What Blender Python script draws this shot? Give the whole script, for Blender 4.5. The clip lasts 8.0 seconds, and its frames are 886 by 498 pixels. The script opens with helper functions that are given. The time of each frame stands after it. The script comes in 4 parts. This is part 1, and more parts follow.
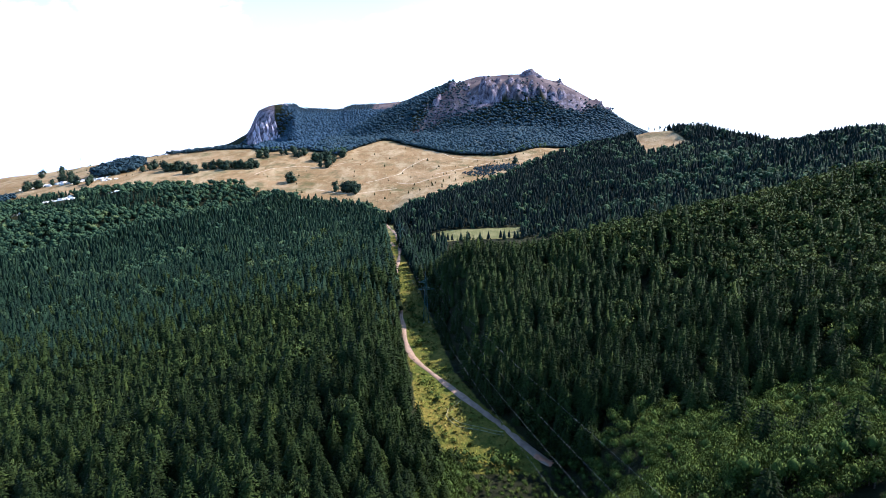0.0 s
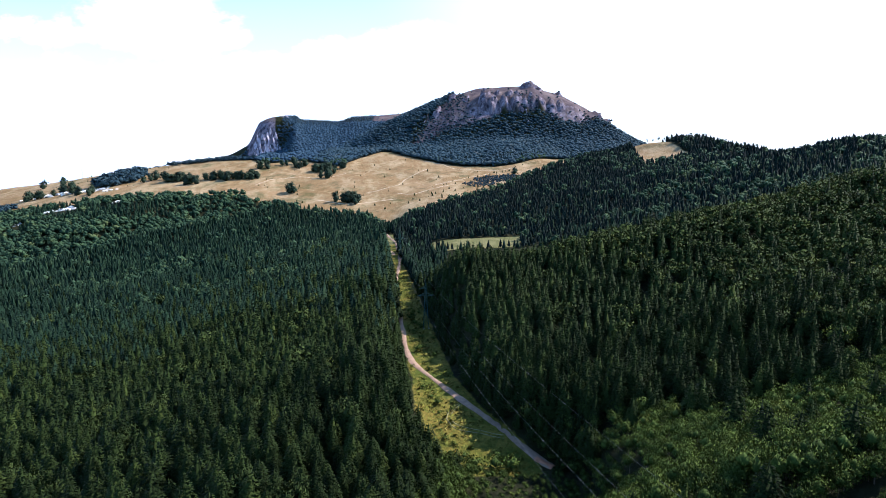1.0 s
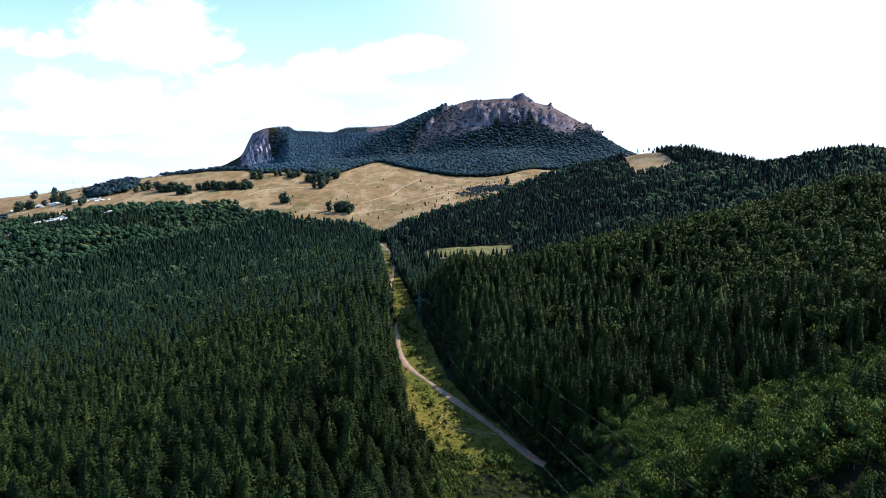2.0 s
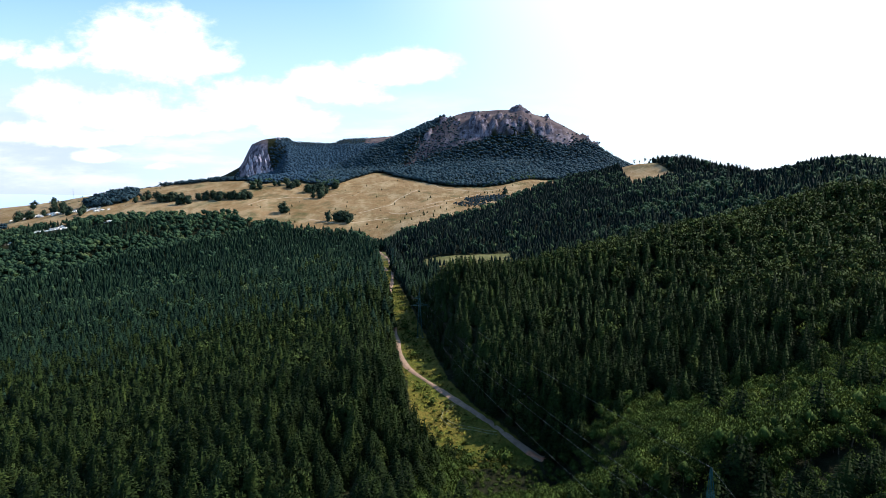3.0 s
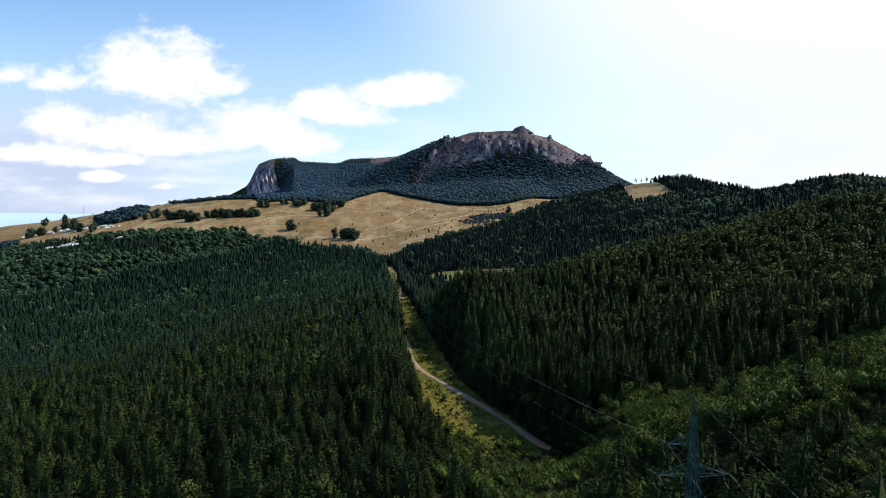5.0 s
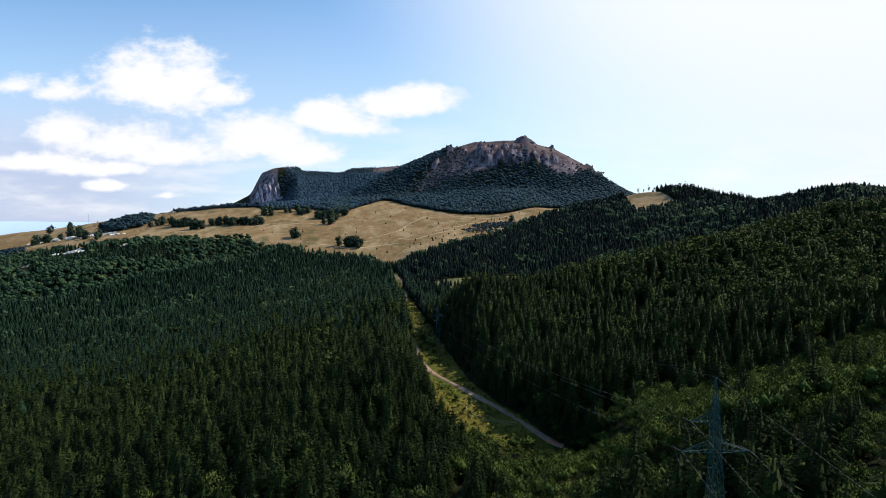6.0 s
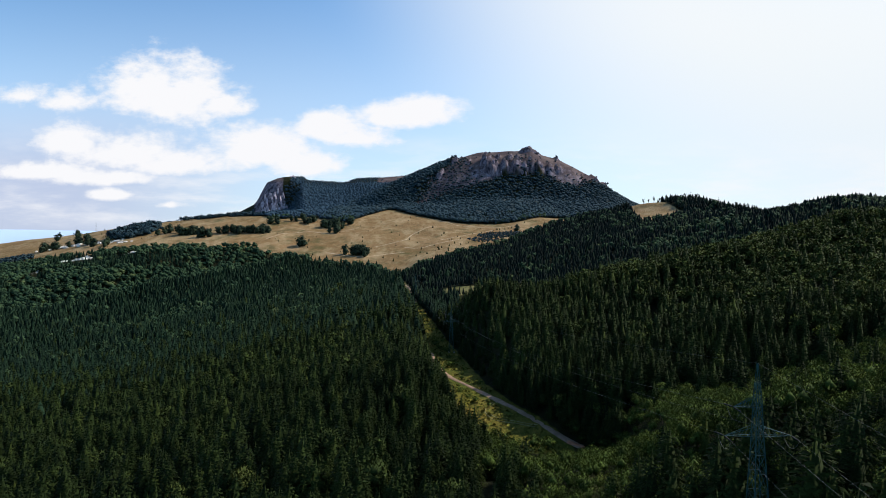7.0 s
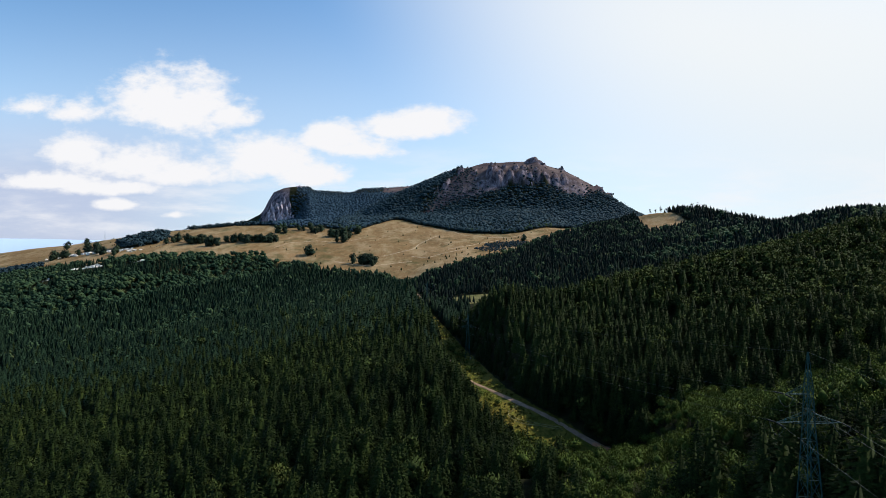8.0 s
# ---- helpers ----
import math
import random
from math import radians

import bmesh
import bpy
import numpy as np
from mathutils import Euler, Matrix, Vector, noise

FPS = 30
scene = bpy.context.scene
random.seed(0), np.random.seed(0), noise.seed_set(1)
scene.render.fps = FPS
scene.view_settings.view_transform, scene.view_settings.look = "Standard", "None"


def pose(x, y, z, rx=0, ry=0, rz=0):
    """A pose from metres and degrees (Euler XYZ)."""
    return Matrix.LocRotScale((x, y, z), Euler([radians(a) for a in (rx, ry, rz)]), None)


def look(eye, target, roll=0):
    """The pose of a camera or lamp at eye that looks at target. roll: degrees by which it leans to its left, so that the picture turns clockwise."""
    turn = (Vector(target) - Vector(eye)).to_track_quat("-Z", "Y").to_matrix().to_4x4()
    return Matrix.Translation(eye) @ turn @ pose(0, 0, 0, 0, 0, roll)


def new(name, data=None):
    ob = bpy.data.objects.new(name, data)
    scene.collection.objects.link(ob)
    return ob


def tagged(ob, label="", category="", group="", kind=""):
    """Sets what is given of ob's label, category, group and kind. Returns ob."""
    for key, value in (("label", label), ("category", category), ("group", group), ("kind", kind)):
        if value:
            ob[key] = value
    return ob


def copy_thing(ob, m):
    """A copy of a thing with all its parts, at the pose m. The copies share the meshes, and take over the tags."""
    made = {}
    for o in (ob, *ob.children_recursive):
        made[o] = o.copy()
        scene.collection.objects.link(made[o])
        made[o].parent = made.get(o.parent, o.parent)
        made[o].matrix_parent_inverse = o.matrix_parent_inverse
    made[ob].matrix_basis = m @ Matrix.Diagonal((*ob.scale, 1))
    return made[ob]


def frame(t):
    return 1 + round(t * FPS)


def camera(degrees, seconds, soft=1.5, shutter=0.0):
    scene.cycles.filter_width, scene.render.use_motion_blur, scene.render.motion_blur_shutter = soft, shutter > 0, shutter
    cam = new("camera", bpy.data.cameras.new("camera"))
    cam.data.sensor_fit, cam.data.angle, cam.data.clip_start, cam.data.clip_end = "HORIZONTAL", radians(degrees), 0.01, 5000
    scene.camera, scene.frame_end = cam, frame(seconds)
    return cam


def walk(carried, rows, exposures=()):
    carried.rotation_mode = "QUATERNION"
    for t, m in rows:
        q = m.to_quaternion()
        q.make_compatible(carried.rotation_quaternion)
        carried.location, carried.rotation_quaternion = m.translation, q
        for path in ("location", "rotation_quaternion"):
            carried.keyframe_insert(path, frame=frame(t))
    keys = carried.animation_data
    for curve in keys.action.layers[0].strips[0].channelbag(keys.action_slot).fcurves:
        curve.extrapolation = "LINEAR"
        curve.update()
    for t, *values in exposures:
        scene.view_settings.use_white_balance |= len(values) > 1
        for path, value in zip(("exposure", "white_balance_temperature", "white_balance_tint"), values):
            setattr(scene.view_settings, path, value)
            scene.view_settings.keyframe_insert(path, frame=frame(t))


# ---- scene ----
cam = camera(81.8, 8.0, soft=0.6)
METRES, EYE, TILT, LEAN, TURN = 42.0, 70.0, -8.0, 0.4, 0.0
ROWS = [
    (0.0, 0.0, 0.0, 0.0, -0.0, 0.0, 0.0),
    (0.5, -0.0004, -0.0037, -0.0266, -0.0, 0.65, 0.0),
    (1.0, -0.002, -0.0205, -0.0558, -0.02, 1.31, -0.0),
    (1.5, -0.0029, -0.0467, -0.0856, -0.42, 1.94, 0.05),
    (3.0, -0.0275, -0.1752, -0.1851, -1.03, 3.81, 0.16),
    (3.5, -0.0385, -0.2311, -0.2215, -1.0, 4.41, 0.14),
    (4.0, -0.0517, -0.2914, -0.2583, -0.99, 4.98, 0.14),
    (4.5, -0.0719, -0.3526, -0.2932, -0.83, 5.55, 0.06),
    (6.0, -0.1886, -0.4703, -0.3942, -0.64, 7.19, -0.25),
    (6.5, -0.2513, -0.4968, -0.4251, -0.58, 7.76, -0.41),
    (7.0, -0.3204, -0.5201, -0.4572, -0.42, 8.37, -0.57),
    (7.5, -0.3965, -0.543, -0.4884, -0.28, 8.96, -0.7),
    (8.0, -0.4741, -0.5632, -0.5206, -0.08, 9.57, -0.82),
]
EXPOSURES = [(0.0, 1.44, 5700, 18), (1.0, 1.26, 5800, 17), (1.5, 1.1, 5900, 15), (3.0, 0.76, 6150, 11), (4.5, 0.5, 6350, 10), (6.5, 0.29, 6450, 10), (8.0, 0.22, 6500, 10)]
walk(cam, [(t, pose(0, 0, EYE, TILT, LEAN, TURN) @ pose(METRES * x, METRES * y, METRES * z, 90 + pitch, roll, yaw)) for t, x, y, z, yaw, pitch, roll in ROWS], EXPOSURES)

# ---- light: a high summer sun from the right, blue sky with a few clouds ----
SUN_AZ, SUN_EL = radians(66), radians(43)
SUN_DIR = Vector((math.sin(SUN_AZ) * math.cos(SUN_EL), math.cos(SUN_AZ) * math.cos(SUN_EL), math.sin(SUN_EL)))
sun = new("sun", bpy.data.lights.new("sun", "SUN"))
sun.data.energy, sun.data.angle, sun.data.color = 5.0, radians(0.53), (1.0, 0.95, 0.86)
sun.matrix_world = look(SUN_DIR * 3000, (0, 0, 0))


class Nodes:
    """Short calls for a node tree."""

    def __init__(self, tree):
        self.tree = tree
        tree.nodes.clear()

    def add(self, kind, ins=None):
        n = self.tree.nodes.new(kind)
        for k, v in (ins or {}).items():
            self.put(n.inputs[k], v)
        return n

    def put(self, socket, v):
        if isinstance(v, bpy.types.NodeSocket):
            self.tree.links.new(v, socket)
        else:
            socket.default_value = v

    def math(self, op, a, b=0.0, c=0.0, clamp=False):
        n = self.add("ShaderNodeMath")
        n.operation, n.use_clamp = op, clamp
        for i, v in enumerate((a, b, c)):
            self.put(n.inputs[i], v)
        return n.outputs[0]

    def mix(self, f, a, b, blend="MIX"):
        n = self.add("ShaderNodeMix")
        n.data_type, n.blend_type = "RGBA", blend
        self.put(n.inputs[0], f)
        self.put(n.inputs[6], a)
        self.put(n.inputs[7], b)
        return n.outputs[2]

    def ramp(self, f, lo, hi):
        n = self.add("ShaderNodeMapRange")
        n.interpolation_type = "SMOOTHSTEP"
        self.put(n.inputs[0], f)
        self.put(n.inputs[1], lo)
        self.put(n.inputs[2], hi)
        return n.outputs[0]

    def noise(self, vec, scale, detail=4.0, rough=0.55):
        n = self.add("ShaderNodeTexNoise")
        if vec is not None:
            self.put(n.inputs["Vector"], vec)
        n.inputs["Scale"].default_value, n.inputs["Detail"].default_value, n.inputs["Roughness"].default_value = scale, detail, rough
        return n.outputs["Fac"]


def rgb(r, g, b):
    return (r, g, b, 1.0)


def make_world():
    world = bpy.data.worlds.new("world")
    scene.world = world
    world.use_nodes = True
    n = Nodes(world.node_tree)
    sky = n.add("ShaderNodeTexSky")
    sky.sky_type, sky.sun_disc, sky.sun_elevation, sky.sun_rotation = "NISHITA", False, SUN_EL, SUN_AZ
    sky.altitude, sky.air_density, sky.dust_density, sky.ozone_density = 900.0, 1.0, 0.8, 1.5
    way = n.add("ShaderNodeTexCoord").outputs["Generated"]
    sep = n.add("ShaderNodeSeparateXYZ", {0: way})
    ahead = n.math("MAXIMUM", sep.outputs[1], 0.05)
    u = n.math("DIVIDE", sep.outputs[0], ahead)
    v = n.math("DIVIDE", sep.outputs[2], ahead)
    uv = n.add("ShaderNodeCombineXYZ", {0: u, 1: n.math("MULTIPLY", v, 1.7), 2: 0.3}).outputs[0]
    warp = n.math("ADD", n.math("MULTIPLY", n.math("SUBTRACT", n.noise(uv, 9.0, 3.0, 0.5), 0.5), 1.5), n.math("MULTIPLY", n.math("SUBTRACT", n.noise(uv, 30.0, 7.0, 0.62), 0.5), 1.3))
    body = -1.0
    for u0, v0, a, b, full in CLOUDS:
        du = n.math("DIVIDE", n.math("SUBTRACT", u, u0), a * 1.1)
        dv = n.math("DIVIDE", n.math("SUBTRACT", v, v0), b * 1.08)
        # flat undersides, heaped tops
        dv = n.math("MAXIMUM", dv, n.math("MULTIPLY", dv, -1.7))
        one = n.math("SUBTRACT", full, n.math("SQRT", n.math("ADD", n.math("MULTIPLY", du, du), n.math("MULTIPLY", dv, dv))))
        body = n.math("MAXIMUM", body, one)
    cloud = n.ramp(n.math("ADD", body, warp), -0.38, 0.48)
    wisps = n.math("MULTIPLY", n.ramp(n.noise(n.add("ShaderNodeMapping", {0: uv, 3: (1.0, 2.6, 1.0)}).outputs[0], 4.0, 6.0, 0.6), 0.42, 0.75), n.ramp(v, 0.27, 0.10))
    wisps = n.math("MULTIPLY", wisps, n.ramp(v, 0.02, 0.08))
    cloud = n.math("MULTIPLY", n.math("MAXIMUM", cloud, n.math("MULTIPLY", wisps, 0.85)), n.ramp(sep.outputs[1], 0.1, 0.3))
    # the glare of thin cloud round the sun and over the horizon
    sunward = n.add("ShaderNodeVectorMath", {0: way, 1: tuple(SUN_DIR)})
    sunward.operation = "DOT_PRODUCT"
    veil = n.math("MULTIPLY", n.math("MULTIPLY", n.ramp(sunward.outputs["Value"], 0.40, 0.80), 0.97), n.ramp(v, 1.2, 0.4))
    col = n.mix(veil, n.mix(1.0, sky.outputs[0], SKY_TINT, "MULTIPLY"), VEIL_COLOR)
    haze = n.math("MULTIPLY", n.ramp(v, 0.6, 0.03), 0.68)
    col = n.mix(haze, col, HAZE_COLOR)
    lilac = n.math("MULTIPLY", n.math("MULTIPLY", n.ramp(u, -0.15, -0.75), n.ramp(v, 0.36, 0.12)), 0.85)
    col = n.mix(lilac, col, rgb(4.5, 5.0, 6.7))
    col = n.mix(cloud, col, CLOUD_COLOR)
    back = n.add("ShaderNodeBackground", {"Color": col, "Strength": SKY_STRENGTH})
    n.add("ShaderNodeOutputWorld", {0: back.outputs[0]})


SKY_STRENGTH = 0.095
SKY_TINT = rgb(1.3, 1.72, 1.84)
VEIL_COLOR = rgb(8.3, 8.5, 8.5)
HAZE_COLOR = rgb(6.6, 7.5, 8.3)
CLOUD_COLOR = rgb(8.4, 8.4, 8.6)
# across, up, half width, half height, how solid
CLOUDS = [
    (-0.560, 0.305, 0.075, 0.060, 1.1), (-0.505, 0.300, 0.085, 0.060, 1.1), (-0.430, 0.285, 0.060, 0.030, 1.0),
    (-0.810, 0.300, 0.080, 0.030, 0.55), (-0.735, 0.288, 0.075, 0.034, 0.62),
    (-0.715, 0.208, 0.065, 0.036, 1.05), (-0.610, 0.190, 0.105, 0.042, 1.05), (-0.500, 0.168, 0.110, 0.034, 0.95),
    (-0.330, 0.195, 0.090, 0.050, 1.0), (-0.270, 0.170, 0.080, 0.040, 0.9), (-0.225, 0.238, 0.060, 0.034, 1.05), (-0.165, 0.222, 0.070, 0.032, 0.95),
    (-0.100, 0.262, 0.060, 0.032, 1.0), (-0.045, 0.270, 0.065, 0.034, 1.05),
    (-0.780, 0.152, 0.110, 0.022, 0.9), (-0.660, 0.140, 0.110, 0.020, 0.85), (-0.638, 0.108, 0.040, 0.014, 0.9), (-0.530, 0.090, 0.040, 0.012, 0.75),
]
make_world()


# ---- materials ----
def material(name, rough=0.8, bump=0.0, bump_scale=1.0, gloss=0.2):
    m = bpy.data.materials.new(name)
    m.use_nodes = True
    n = Nodes(m.node_tree)
    bsdf = n.add("ShaderNodeBsdfPrincipled", {"Roughness": rough})
    bsdf.inputs["Specular IOR Level"].default_value = gloss
    n.add("ShaderNodeOutputMaterial", {0: bsdf.outputs[0]})
    place = n.add("ShaderNodeNewGeometry").outputs["Position"]
    if bump:
        h = n.noise(place, bump_scale, 6.0, 0.65)
        b = n.add("ShaderNodeBump", {"Strength": bump, "Distance": 1.0 / bump_scale, "Height": h})
        n.put(bsdf.inputs["Normal"], b.outputs[0])
    return m, n, bsdf, place


def attr(n, name):
    a = n.add("ShaderNodeAttribute")
    a.attribute_name = name
    return a.outputs["Fac"]


def foliage(name, dark, light, warm, per_object=False, grain=0.6):
    """Leaves or needles: one tone for each tree, broken by fine mottling; some light passes through."""
    m, n, bsdf, place = material(name, 0.8, gloss=0.04)
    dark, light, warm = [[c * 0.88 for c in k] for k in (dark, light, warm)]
    tone = n.add("ShaderNodeObjectInfo").outputs["Random"] if per_object else attr(n, "tone")
    patch = n.noise(place, 0.035, 3.0)
    fine = n.noise(place, 2.4, 4.0, 0.75)
    col = n.mix(n.ramp(n.math("ADD", n.math("MULTIPLY", tone, 0.6), n.math("MULTIPLY", patch, 0.6)), 0.2, 1.0), rgb(*dark), rgb(*light))
    col = n.mix(n.ramp(tone, 0.9, 1.0), col, rgb(*warm))
    col = n.mix(n.math("MULTIPLY", n.ramp(fine, 0.42, 0.68), grain), col, rgb(*[c * 2.0 for c in light]))
    n.put(bsdf.inputs["Base Color"], col)
    through_leaf = n.add("ShaderNodeBsdfTranslucent", {"Color": col})
    both = n.add("ShaderNodeMixShader", {0: 0.1, 1: bsdf.outputs[0], 2: through_leaf.outputs[0]})
    out = [x for x in n.tree.nodes if x.bl_idname == "ShaderNodeOutputMaterial"][0]
    n.put(out.inputs[0], both.outputs[0])
    return m


def plain(name, colour, rough=0.7, vary=0.25, scale=2.0, metal=0.0, bump=0.0):
    m, n, bsdf, place = material(name, rough, bump, scale * 2)
    f = n.noise(place, scale, 5.0, 0.6)
    col = n.mix(n.ramp(f, 0.3, 0.7), rgb(*[c * (1 - vary) for c in colour]), rgb(*[min(1, c * (1 + vary)) for c in colour]))
    n.put(bsdf.inputs["Base Color"], col)
    bsdf.inputs["Metallic"].default_value = metal
    return m


def ground_material():
    m, n, bsdf, place = material("ground_cover", 0.95, 0.5, 0.5, 0.05)
    big, mid, fine = n.noise(place, 0.012, 4.0), n.noise(place, 0.09, 5.0, 0.6), n.noise(place, 0.8, 6.0, 0.7)
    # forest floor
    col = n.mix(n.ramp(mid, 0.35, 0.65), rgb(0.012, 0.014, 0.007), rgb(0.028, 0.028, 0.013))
    # clearing: yellow-green grass with straw patches
    grass = n.mix(n.ramp(mid, 0.35, 0.62), rgb(0.062, 0.076, 0.012), rgb(0.19, 0.14, 0.031))
    grass = n.mix(n.math("MULTIPLY", n.ramp(fine, 0.42, 0.66), 0.75), grass, rgb(0.04, 0.058, 0.012))
    col = n.mix(n.ramp(n.math("ADD", attr(n, "meadow"), n.math("MULTIPLY", n.math("SUBTRACT", mid, 0.5), 0.5)), 0.4, 0.55), col, grass)
    hay = n.mix(n.ramp(mid, 0.35, 0.65), rgb(0.105, 0.105, 0.040), rgb(0.165, 0.148, 0.070))
    col = n.mix(n.ramp(attr(n, "hay"), 0.4, 0.6), col, hay)
    # dry hill pasture with worn paths and stony ribs
    stretch = n.add("ShaderNodeMapping", {0: place, 3: (1.0, 0.42, 1.0)}).outputs[0]
    ribs = n.noise(stretch, 0.03, 7.0, 0.68)
    dry = n.mix(n.ramp(big, 0.35, 0.65), rgb(0.195, 0.118, 0.054), rgb(0.27, 0.168, 0.09))
    dry = n.mix(n.ramp(ribs, 0.46, 0.66), dry, rgb(0.33, 0.235, 0.14))
    dry = n.mix(n.math("MULTIPLY", n.ramp(n.noise(place, 0.021, 6.0, 0.7), 0.5, 0.68), 0.75), dry, rgb(0.085, 0.08, 0.033))
    terrace = n.noise(n.add("ShaderNodeMapping", {0: place, 3: (0.9, 0.5, 1.0)}).outputs[0], 0.11, 5.0, 0.7)
    dry = n.mix(n.math("MULTIPLY", n.ramp(terrace, 0.52, 0.66), 0.4), dry, rgb(0.36, 0.255, 0.16))
    dry = n.mix(n.math("MULTIPLY", n.ramp(terrace, 0.46, 0.36), 0.4), dry, rgb(0.09, 0.075, 0.034))
    dry = n.mix(n.math("MULTIPLY", n.ramp(fine, 0.55, 0.75), 0.4), dry, rgb(0.10, 0.085, 0.042))
    trail = n.math("ABSOLUTE", n.math("SUBTRACT", n.noise(n.add("ShaderNodeMapping", {0: place, 3: (0.8, 0.8, 2.5)}).outputs[0], 0.012, 3.0, 0.5), 0.5))
    dry = n.mix(n.math("MULTIPLY", n.ramp(trail, 0.012, 0.003), 0.28), dry, rgb(0.46, 0.34, 0.22))
    col = n.mix(n.ramp(n.math("ADD", attr(n, "pasture"), n.math("MULTIPLY", n.math("SUBTRACT", mid, 0.5), 0.4)), 0.42, 0.56), col, dry)
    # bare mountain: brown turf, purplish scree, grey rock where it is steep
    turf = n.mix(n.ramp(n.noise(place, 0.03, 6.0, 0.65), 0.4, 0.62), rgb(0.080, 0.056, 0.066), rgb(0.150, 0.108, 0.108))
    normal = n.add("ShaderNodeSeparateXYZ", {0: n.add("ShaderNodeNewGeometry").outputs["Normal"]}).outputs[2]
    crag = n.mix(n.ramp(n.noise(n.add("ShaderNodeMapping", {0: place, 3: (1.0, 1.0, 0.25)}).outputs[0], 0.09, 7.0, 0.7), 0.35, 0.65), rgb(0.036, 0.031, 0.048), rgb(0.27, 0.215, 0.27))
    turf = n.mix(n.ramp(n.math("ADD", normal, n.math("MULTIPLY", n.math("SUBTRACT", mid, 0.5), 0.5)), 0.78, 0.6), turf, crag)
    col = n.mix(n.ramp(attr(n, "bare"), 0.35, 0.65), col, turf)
    col = n.mix(1.0, col, rgb(0.83, 0.82, 0.73), "MULTIPLY")
    n.put(bsdf.inputs["Base Color"], col)
    return m


GROUND = ground_material()
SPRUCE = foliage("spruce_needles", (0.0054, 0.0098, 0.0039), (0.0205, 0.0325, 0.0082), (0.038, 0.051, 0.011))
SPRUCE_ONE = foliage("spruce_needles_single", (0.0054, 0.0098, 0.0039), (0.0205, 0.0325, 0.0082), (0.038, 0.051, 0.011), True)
# Bluer needles for the distant spruces: air haze put into the colour.
HAZE_SPRUCE = foliage("haze_tinted_spruce_needles", (0.0058, 0.0138, 0.0094), (0.0155, 0.0330, 0.0168), (0.024, 0.040, 0.018), False, 0.25)
# Far spruces again, shade of the hillside and haze mixed into the colour.
SHADE_HAZE_SPRUCE = foliage("shade_haze_spruce_needles", (0.0062, 0.0118, 0.0106), (0.0112, 0.0200, 0.0156), (0.017, 0.026, 0.017), False, 0.15)
LEAF = foliage("beech_leaves", (0.018, 0.030, 0.0075), (0.056, 0.082, 0.0165), (0.085, 0.098, 0.020))
LEAF_ONE = foliage("beech_leaves_single", (0.018, 0.030, 0.0075), (0.056, 0.082, 0.0165), (0.085, 0.098, 0.020), True)
# Beech leaves darkened by a third: shade away from the sunlit knoll, painted in.
SHADED_LEAF = foliage("shaded_beech_leaves", (0.012, 0.020, 0.0066), (0.036, 0.052, 0.0135), (0.055, 0.066, 0.017))
# Far beech leaves cooled towards blue, the haze painted into them.
HAZE_BEECH = foliage("haze_tinted_beech_leaves", (0.018, 0.037, 0.022), (0.043, 0.074, 0.034), (0.078, 0.098, 0.038), False, 0.2)
PASTURE_LEAF = foliage("pasture_tree_leaves", (0.013, 0.022, 0.016), (0.030, 0.045, 0.026), (0.052, 0.058, 0.030), True)
# Woods of the two mountains and the pasture thickets: haze painted as blue.
HAZE_LEAF = foliage("haze_tinted_hill_leaves", (0.017, 0.036, 0.048), (0.034, 0.060, 0.070), (0.050, 0.064, 0.062), False, 0.2)
HAZE_LEAF_2 = foliage("haze_tinted_mountain_leaves", (0.026, 0.052, 0.078), (0.042, 0.076, 0.104), (0.052, 0.078, 0.094), False, 0.15)
BARK = plain("bark", (0.12, 0.085, 0.06), 0.9, 0.3, 3.0, 0.0, 0.4)
DIRT = plain("road_dirt", (0.235, 0.148, 0.098), 0.95, 0.22, 0.7, 0.0, 0.3)
RED_DIRT = plain("red_earth", (0.36, 0.15, 0.08), 0.95, 0.25, 0.8, 0.0, 0.3)
PAINT = plain("teal_pylon_paint", (0.016, 0.055, 0.052), 0.7, 0.3, 1.5, 0.0)
CABLE = plain("aluminium_cable", (0.13, 0.135, 0.135), 0.7, 0.1, 2.0, 0.3)
PORCELAIN = plain("glass_insulator", (0.018, 0.022, 0.022), 0.85, 0.1, 5.0)
CONCRETE = plain("concrete", (0.38, 0.36, 0.33), 0.9, 0.2, 2.0, 0.0, 0.2)
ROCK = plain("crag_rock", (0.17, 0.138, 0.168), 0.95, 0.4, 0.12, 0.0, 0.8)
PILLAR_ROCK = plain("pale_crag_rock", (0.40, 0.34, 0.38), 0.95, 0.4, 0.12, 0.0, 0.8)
PALE_ROCK = plain("pale_limestone", (0.62, 0.57, 0.52), 0.95, 0.2, 0.3, 0.0, 0.4)
GALV = plain("galvanised_steel", (0.4, 0.42, 0.44), 0.5, 0.15, 1.0, 0.7)
DEADWOOD = plain("dead_wood", (0.30, 0.25, 0.21), 0.9, 0.25, 2.0)
# Distant hills carry the haze as a pale blue base colour.
HAZE = plain("haze_blue_hills", (0.46, 0.58, 0.76), 1.0, 0.04, 0.002)


# ---- the lie of the land ----
def smooth(x, lo, hi):
    t = np.clip((x - lo) / (hi - lo), 0, 1)
    return t * t * (3 - 2 * t)


def soft(x, k):
    """A rounded max(x, 0)."""
    return k * np.logaddexp(0, np.clip(x / k, -60, 60))


def upper(a, b, k):
    """A rounded max(a, b)."""
    return b + soft(a - b, k)


def lattice(i, j, seed):
    h = (i.astype(np.int64) * 374761393 + j.astype(np.int64) * 668265263 + seed * 974711) & 0x7FFFFFFF
    h = ((h ^ (h >> 13)) * 1274126177) & 0x7FFFFFFF
    return ((h ^ (h >> 16)) & 0xFFFF) / 65535.0


